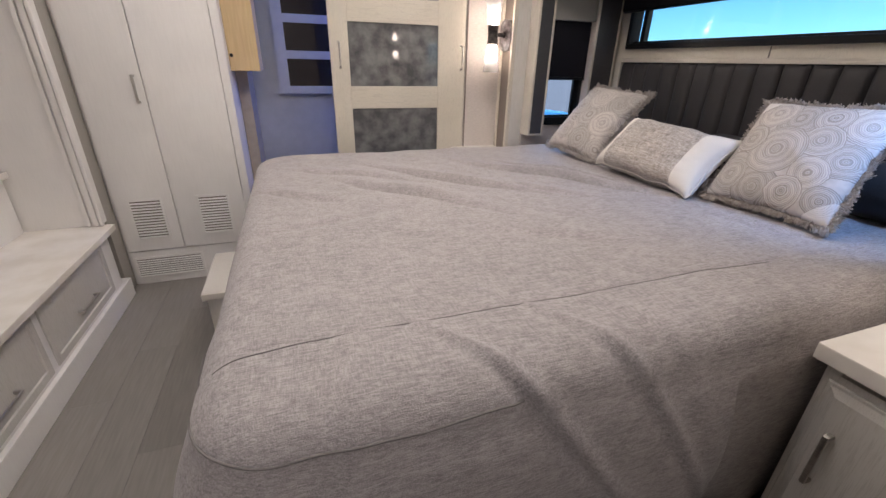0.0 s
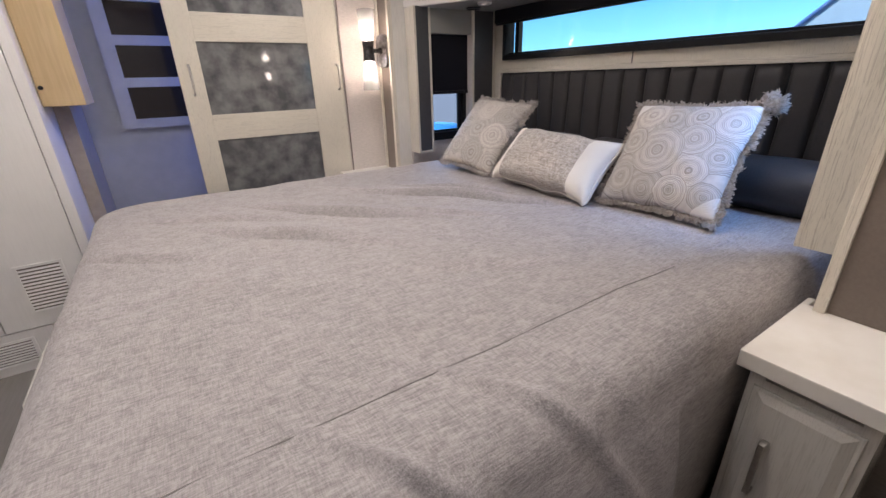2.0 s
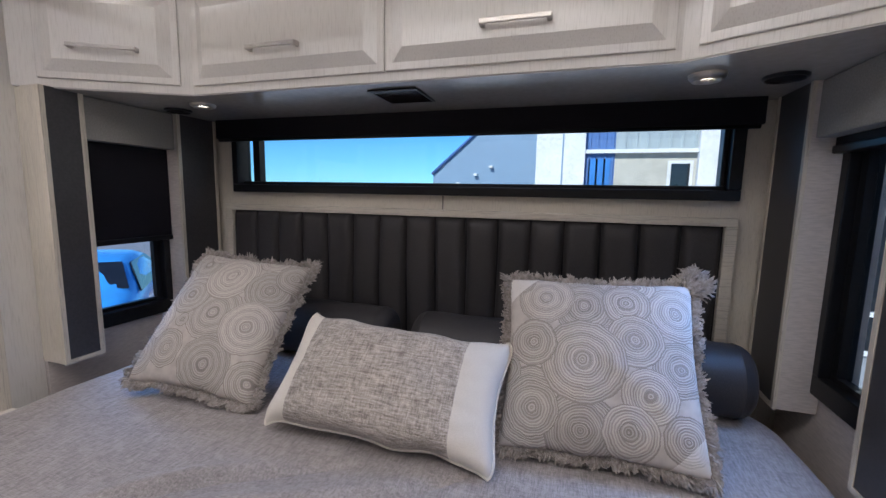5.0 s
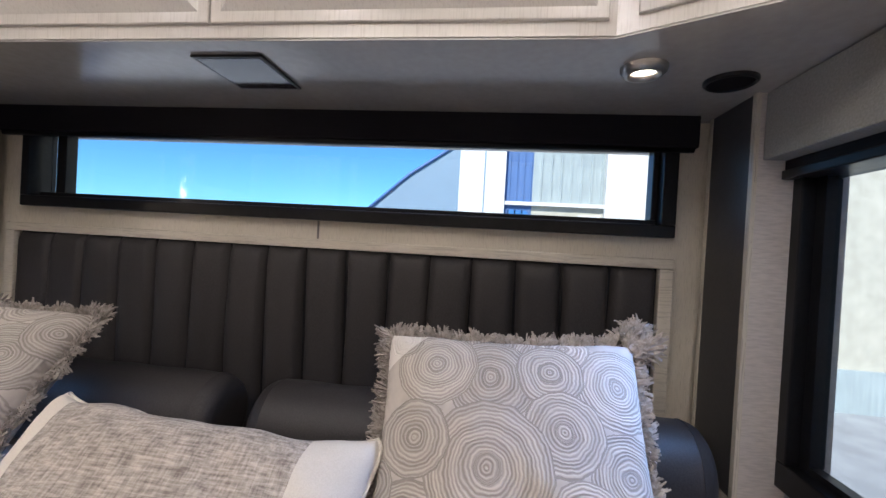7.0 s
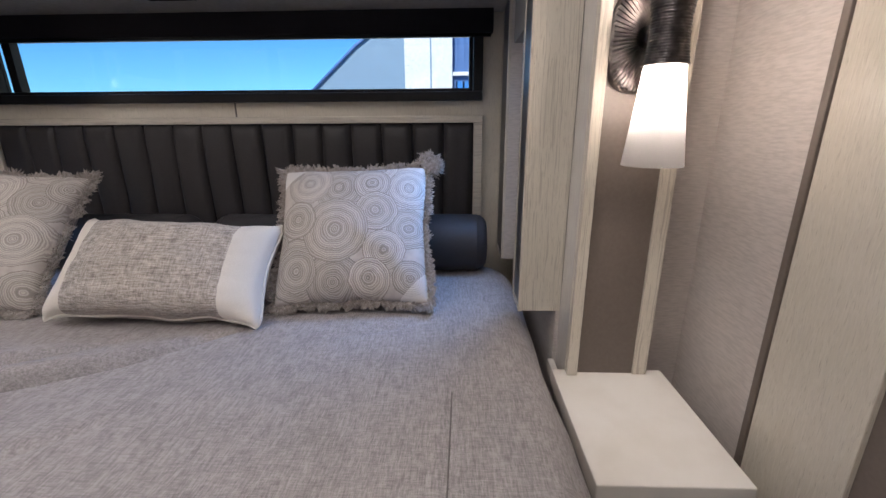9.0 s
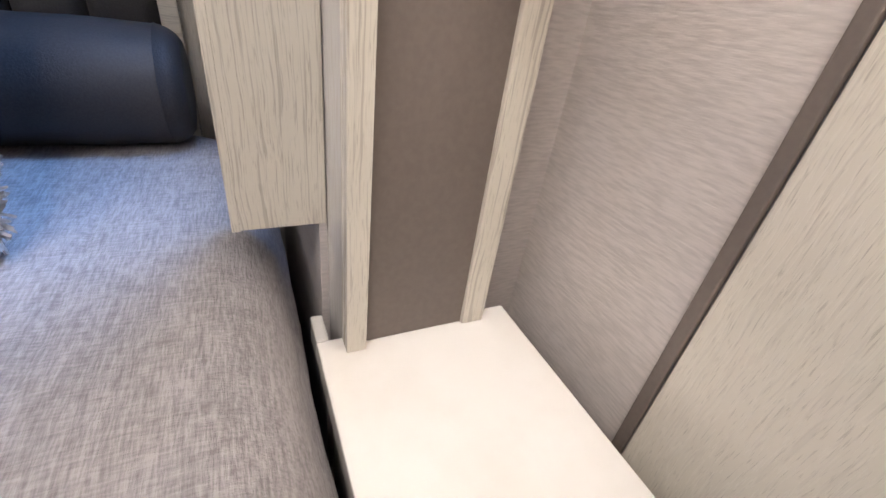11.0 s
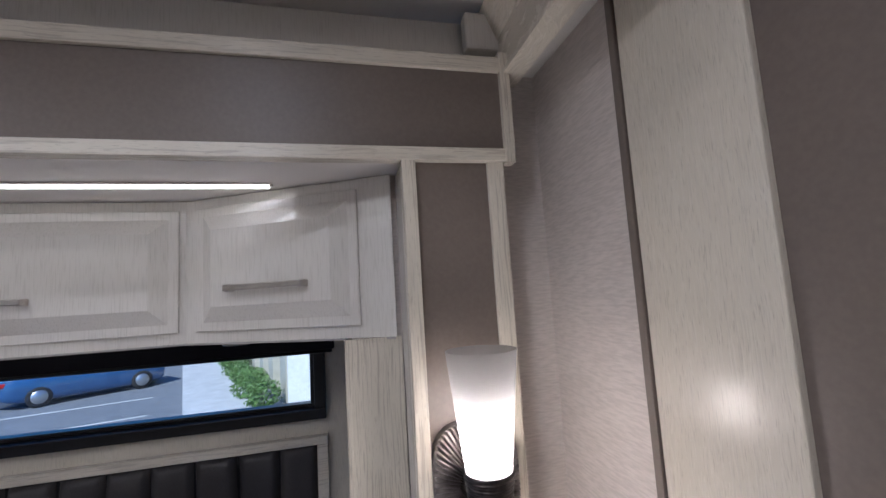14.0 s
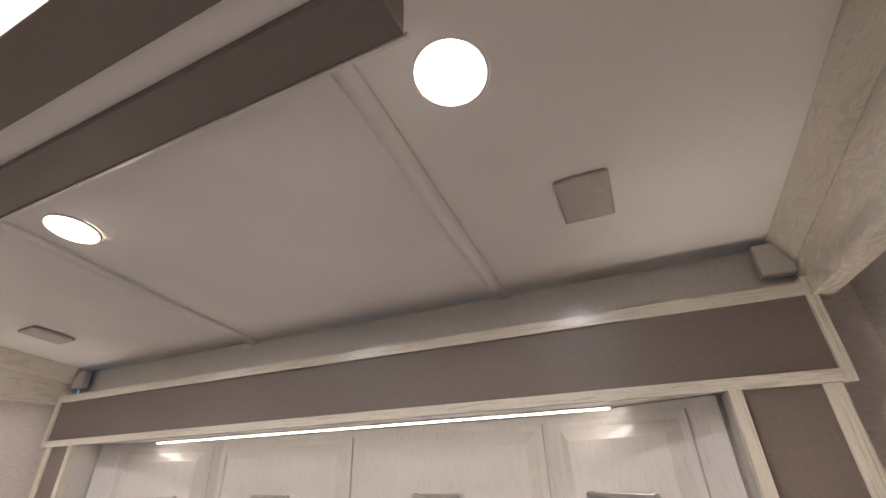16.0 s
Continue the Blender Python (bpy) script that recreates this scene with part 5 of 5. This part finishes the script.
part("blue_cladding", boxes((13.1, 13.18, -0.06, 0.72, 1.2, 6.4)), BLUECLAD, bg, "blue ribbed cladding")
for i in range(4):
    part("rib", boxes((13.06, 13.1, -0.02 + i * 0.2, 0.03 + i * 0.2, 1.2, 6.4)), BLUECLAD, bg)
part("green_cladding", boxes((13.1, 13.18, -2.05, -0.06, 2.62, 6.4)), GREENWALL, bg, "pale green ribbed cladding")
for i in range(7):
    part("rib", boxes((13.06, 13.1, -2.0 + i * 0.28, -1.95 + i * 0.28, 2.62, 6.4)), GREENWALL, bg)
part("ledge", boxes((12.95, 13.18, -2.05, 0.72, 2.52, 2.62)), STUCCO, bg)
part("lower_wall", boxes((13.1, 13.18, -2.05, -0.06, GZ, 2.52)), BLOCK, bg, "cream block wall")
wn = part("window", boxes((13.08, 13.14, -1.98, -1.38, 1.25, 2.32)), STUCCO, bg)
part("pane", boxes((13.06, 13.1, -1.90, -1.46, 1.33, 2.24)), TINT, wn)
wn = part("window", boxes((13.08, 13.14, 0.0, 0.68, 0.6, 2.45)), BLUECLAD, bg)
part("pane", boxes((13.06, 13.1, 0.05, 0.62, 0.66, 2.38)), shader("blue_tinted_glass", (0.05, 0.20, 0.50), 0.08, scale=3), wn, "blue tinted pane")
d0, dv = Vector((13.2, 1.75, 0)), Vector((16.8, 5.65, 0)).normalized()
nv = Vector((-dv.y, dv.x, 0))
for i in range(8):
    c = d0 + dv * (0.6 + i * 2.0)
    pts = [c + nv * a + dv * b for a, b in ((-0.1, -0.4), (0.35, -0.4), (0.35, 0.4), (-0.1, 0.4))]
    part("column", prism([(p.x, p.y) for p in pts], GZ, 1.38), BLOCK, bg)
    c = c + dv * 1.0
    pts = [c + nv * a + dv * b for a, b in ((0.01, -0.45), (0.06, -0.45), (0.06, 0.45), (0.01, 0.45))]
    wn = part("window", prism([(p.x, p.y) for p in pts], GZ + 0.7, 1.2), GREYWALL, bg)
    pts = [c + nv * a + dv * b for a, b in ((0.055, -0.38), (0.08, -0.38), (0.08, 0.38), (0.055, 0.38))]
    part("pane", prism([(p.x, p.y) for p in pts], GZ + 0.8, 1.12), TINT, wn)

ga = thing("gabled_warehouse", "grey metal warehouse with a sloping gable roof", "building", (42, 6, GZ))
bm = bmesh.new()
gpts = [(13.7, 0.0), (13.7, 3.2), (9.0, 7.4), (-6, 17.5), (-6, 0)]
fa, ba = [bm.verts.new((38, y, GZ if z == 0 else z)) for y, z in gpts], [bm.verts.new((60, y, GZ if z == 0 else z)) for y, z in gpts]
bm.faces.new(fa)
bm.faces.new(ba[::-1])
for i in range(5):
    bm.faces.new((fa[i], fa[(i + 1) % 5], ba[(i + 1) % 5], ba[i]))
bmesh.ops.recalc_face_normals(bm, faces=bm.faces[:])
part("wall", bm, GREYWALL, ga)
part("roof_trim", tube([(37.9, 13.8, 3.25), (37.9, 9.0, 7.5), (37.9, -6, 17.6)], 0.14, 6), BLUECLAD, ga)
for ly, lz in ((8.2, 3.9), (9.6, 3.2), (11.2, 2.4)):
    wl = thing("wall_light", "small white flood light on the warehouse wall", "light", (37.9, ly, lz), "warehouse wall lights")
    part("lamp_head", boxes((37.6, 38.0, ly - 0.16, ly + 0.16, lz - 0.1, lz + 0.1), bevel=0.03), STUCCO, wl)

sg = thing("wall_sign", "green sign with white writing on the warehouse wall", "sign", (37.9, 11.9, 1.25))
part("board", boxes((37.82, 37.99, 11.15, 12.65, 0.85, 1.75), bevel=0.02), shader("green_sign_paint", (0.02, 0.30, 0.16), 0.4, scale=3), sg)
for z0, a, b in ((1.40, 11.4, 12.4), (1.08, 11.55, 12.25)):
    part("writing", boxes((37.79, 37.83, a, b, z0, z0 + 0.16)), STUCCO, sg, "white bar of writing")
lp = thing("street_lamp", "slim grey street lamp pole beside the lot", "lamp post", (30, 10.6, GZ))
part("pole", turned([(0.075, GZ), (0.05, 2.0)], pose(30, 10.6, 0), 12), GREYWALL, lp)
part("lamp_head", boxes((29.85, 30.15, 10.55, 11.15, 1.95, 2.07), bevel=0.03), GREYWALL, lp)


def shrub(x, y, r, seed):
    rng = random.Random(seed)
    verts, faces = [], []
    for _ in range(900):
        d = Vector((rng.gauss(0, 1), rng.gauss(0, 1), rng.gauss(0, 1))).normalized()
        p = d * r * (0.72 + 0.33 * rng.random()) * (1 + 0.18 * noise.noise(tuple(d * 2.5 + Vector((seed, 0, 0)))))
        p = Vector((x + p.x, y + p.y, GZ + 0.1 + max(r * 0.72 + p.z * 0.85, 0.02)))
        a, b = Vector((rng.gauss(0, 1), rng.gauss(0, 1), rng.gauss(0, 1))).normalized(), Vector((rng.gauss(0, 1), rng.gauss(0, 1), rng.gauss(0, 1))).normalized()
        k = len(verts)
        s = 0.055
        verts += [tuple(p - a * s), tuple(p + b * s * 0.5), tuple(p + a * s), tuple(p - b * s * 0.5)]
        faces.append((k, k + 1, k + 2, k + 3))
    data = bpy.data.meshes.new("foliage")
    data.from_pydata(verts, [], faces)
    data.materials.append(LEAF)
    sh = thing("shrub", "rounded green shrub beside the pavement", "shrub", (x, y, GZ), "shrubs along the building")
    ob = new("foliage", data)
    ob.parent = sh
    ob.matrix_parent_inverse = Matrix.Translation(-sh.location)
    tagged(ob, kind="stuff")
    part("stem", turned([(0.05, GZ), (0.03, GZ + r)], pose(x, y, 0), 8), TYRE, sh)


for i in range(9):
    c = d0 + dv * (0.2 + i * 1.55) + nv * (0.95 + 0.12 * math.sin(i * 2.2))
    shrub(c.x, c.y, 0.46 + 0.08 * math.sin(i * 1.7), i + 1)
shrub(33.0, 12.1, 0.95, 21)


def car(paint, at, turn, label):
    """Saloon: one lofted shell with glazed cabin, wheels as parts."""
    c = thing("car", label, "car", (0, 0, 0), "parked cars")
    secs = [(-2.25, 0.45, 0.70, 0.62, 0.62), (-2.1, 0.28, 0.86, 0.80, 0.80), (-1.5, 0.22, 0.93, 0.86, 0.90), (-1.0, 0.2, 1.02, 0.88, 0.92), (-0.4, 0.2, 1.40, 0.62, 0.93), (0.3, 0.2, 1.46, 0.64, 0.93), (0.9, 0.2, 1.40, 0.62, 0.93), (1.6, 0.22, 1.06, 0.74, 0.92), (2.1, 0.28, 0.98, 0.80, 0.84), (2.3, 0.42, 0.80, 0.66, 0.66)]
    bm, gm = bmesh.new(), bmesh.new()
    rings = []
    for x, zb, zt, wt_, wb in secs:
        zm = min(0.92, zt - 0.04)
        pts = [(wb * 0.92, zb), (wb, zb + 0.2), (wb, zm - 0.1), (wb * 0.96, zm), (wt_, zt - 0.03), (wt_ * 0.7, zt), (0, zt + 0.015)]
        full = pts + [(-y, z) for y, z in pts[-2::-1]]
        rings.append([bm.verts.new((x, y, z)) for y, z in full])
    for a, b in zip(rings, rings[1:]):
        for k in range(len(a) - 1):
            bm.faces.new((a[k], b[k], b[k + 1], a[k + 1])).smooth = True
        bm.faces.new((a[-1], b[-1], b[0], a[0]))
    bm.faces.new(rings[0][::-1])
    bm.faces.new(rings[-1])
    bmesh.ops.recalc_face_normals(bm, faces=bm.faces[:])
    bmesh.ops.subdivide_edges(bm, edges=bm.edges[:], cuts=1, use_grid_fill=True, smooth=0.6)
    local_part("body", cloth(bm, paint), c)
    for s in (-1, 1):
        gm = bmesh.new()
        pts = [(-0.85, 0.885 * s, 0.97), (1.35, 0.885 * s, 0.97), (0.85, 0.68 * s, 1.36), (-0.3, 0.68 * s, 1.36)]
        q = [gm.verts.new((x, y * 1.02 + 0.0 * s, z)) for x, y, z in pts]
        r = [gm.verts.new((x, y * 0.99, z)) for x, y, z in pts]
        gm.faces.new(q)
        gm.faces.new(r[::-1])
        for k in range(4):
            gm.faces.new((q[k], q[(k + 1) % 4], r[(k + 1) % 4], r[k]))
        bmesh.ops.recalc_face_normals(gm, faces=gm.faces[:])
        local_part("side_window", cloth(gm, TINT), c, "tinted side window")
        for x in (-1.4, 1.38):
            wh = local_part("wheel", cloth(turned([(0.2, -0.1), (0.31, -0.105), (0.33, -0.08), (0.33, 0.08), (0.31, 0.105), (0.2, 0.1)], pose(x, 0.85 * s, 0.33, 90), 28), TYRE), c)
            local_part("rim", cloth(turned([(0.02, -0.115), (0.21, -0.108), (0.22, -0.09), (0.22, 0.09), (0.21, 0.108), (0.02, 0.115)], pose(x, 0.85 * s, 0.33, 90), 20), ALLOY), wh)
        local_part("headlight", cloth(boxes((-2.22, -2.02, 0.5 * s, 0.78 * s, 0.62, 0.74), bevel=0.03), ALLOY), c, "clear headlight")
        local_part("tail_light", cloth(boxes((2.12, 2.29, 0.48 * s, 0.80 * s, 0.74, 0.88), bevel=0.03), REDLAMP), c, "red tail light")
        local_part("mirror", cloth(boxes((-0.82, -0.68, 0.9 * s, 1.08 * s, 0.96, 1.10), bevel=0.03), paint), c)
    for x0, x1, z0, z1 in ((-1.0, -0.42, 1.02, 1.38), (1.55, 0.95, 1.07, 1.38)):
        gm = bmesh.new()
        e = 0.012
        q = [gm.verts.new(p) for p in ((x0, -0.78, z0 + e), (x0, 0.78, z0 + e), (x1, 0.6, z1 + e), (x1, -0.6, z1 + e))]
        r = [gm.verts.new((v.co.x, v.co.y, v.co.z - 0.02)) for v in q]
        gm.faces.new(q)
        gm.faces.new(r[::-1])
        for k in range(4):
            gm.faces.new((q[k], q[(k + 1) % 4], r[(k + 1) % 4], r[k]))
        bmesh.ops.recalc_face_normals(gm, faces=gm.faces[:])
        local_part("windscreen", cloth(gm, TINT), c, "tinted windscreen")
    c.matrix_world = pose(at[0], at[1], GZ, 0, 0, turn)
    return c


REDLAMP = shader("red_lens", (0.5, 0.02, 0.02), 0.2, scale=10)
NAVY = shader("dark_blue_car_paint", (0.025, 0.085, 0.21), 0.2, base2=(0.02, 0.07, 0.18), scale=3, coat=1.0)
SILVER = shader("silver_car_paint", (0.45, 0.47, 0.5), 0.25, 0.5, scale=3, coat=1.0)
SKYBLUE = shader("bright_blue_car_paint", (0.05, 0.33, 0.80), 0.2, base2=(0.045, 0.30, 0.74), scale=3, coat=1.0)
car(NAVY, (18.6, 9.6), 128, "dark blue saloon parked on the asphalt")
car(SILVER, (23.0, 13.6), 118, "silver car parked farther off")
car(NAVY, (26.5, 16.5), 118, "dark car parked farther off")
car(SKYBLUE, (5.62, 8.91), 224, "bright blue car parked near the window")
# plain slabs for distant trees, tinted blue-grey to paint in the haze
setting("backdrop", boxes((120, 121, -40, 160, GZ, 2.2), (-120, 120, 160, 161, GZ, 3.0)), shader("painted_far_haze", (0.22, 0.27, 0.33), 0.9, scale=0.2), "low far line of trees, haze put into its colour", "backdrop")
yw = thing("shop_front", "cream block shop front with dark panes in white frames", "building", (8.6, -5, GZ))
part("wall", boxes((8.55, 9.2, -14, -5.62, GZ, 5.0), (8.55, 9.2, -5.6, -4.2, -0.42, 5.0), (8.62, 9.2, -4.2, -2.85, 2.05, 5.0)), BLOCK, yw)
part("base_course", boxes((8.50, 9.2, -5.61, -4.19, GZ, -0.42), bevel=0.01), GREENWALL, yw, "grey-green block base")
for zz in (-1.05, -0.42, 1.16, 2.02):
    part("transom", boxes((8.58, 8.66, -4.2, -2.85, zz - 0.04, zz + 0.04)), STUCCO, yw, "white transom")
for yy in (-4.14, -2.9):
    part("mullion", boxes((8.57, 8.67, yy - 0.05, yy + 0.05, GZ, 2.06)), STUCCO, yw, "white mullion")
for y0, y1 in ((-4.09, -2.95),):
    for z0, z1 in ((-1.01, -0.46), (-0.38, 1.12), (1.20, 1.98)):
        part("pane", boxes((8.60, 8.63, y0, y1, z0, z1)), TINT, yw, "dark pane")
part("dark_doorway", boxes((8.53, 8.56, -7.4, -5.7, GZ, 1.9)), TINT, yw)
setting("apron", boxes((2.4, 10.5, 4.5, 30.0, GZ - 0.01, GZ + 0.012)), CONCRETE, "pale concrete apron beside the lot", "pavement")
setting("yard_pavement", boxes((3.0, 12.0, -12, -1.0, GZ, GZ + 0.12)), YARD, "concrete yard, vehicle's shade put into its grey", "pavement")

# ---- floor planks beside the bed, the pieces of the floor ----
floor_ob = bpy.data.objects["floor"]
PW, PL, PG = 0.152, 0.92, 0.0012
plank_bm = boxes((0, PW - PG, 0, PL - PG, 0.0, 0.003))
plank_data = bpy.data.meshes.new("plank")
plank_bm.to_mesh(plank_data)
plank_bm.free()
PLANK = VINYL.copy()
PLANK.name = "vinyl_plank"
_n, _l = PLANK.node_tree.nodes, PLANK.node_tree.links
_info, _mul, _rng = _n.new("ShaderNodeObjectInfo"), _n.new("ShaderNodeMix"), _n.new("ShaderNodeMapRange")
_mul.data_type, _mul.blend_type = "RGBA", "MULTIPLY"
_mul.inputs[0].default_value = 1.0
_rng.inputs[3].default_value, _rng.inputs[4].default_value = 0.86, 1.10
_src = _n["Principled BSDF"].inputs["Base Color"].links[0].from_socket
_l.new(_info.outputs["Random"], _rng.inputs[0])
_l.new(_src, _mul.inputs[6])
_l.new(_rng.outputs[0], _mul.inputs[7])
_l.new(_mul.outputs[2], _n["Principled BSDF"].inputs["Base Color"])
plank_data.materials.append(PLANK)
for i in range(9):
    for j in range(5):
        x, y = -0.90 + i * PW, -1.25 + j * PL + (i % 3) * 0.31
        if y > 2.45 - PL and (x < -0.26):
            continue
        pk = new("plank", plank_data)
        pk.parent = floor_ob
        pk.location = (x, y, 0.0002)
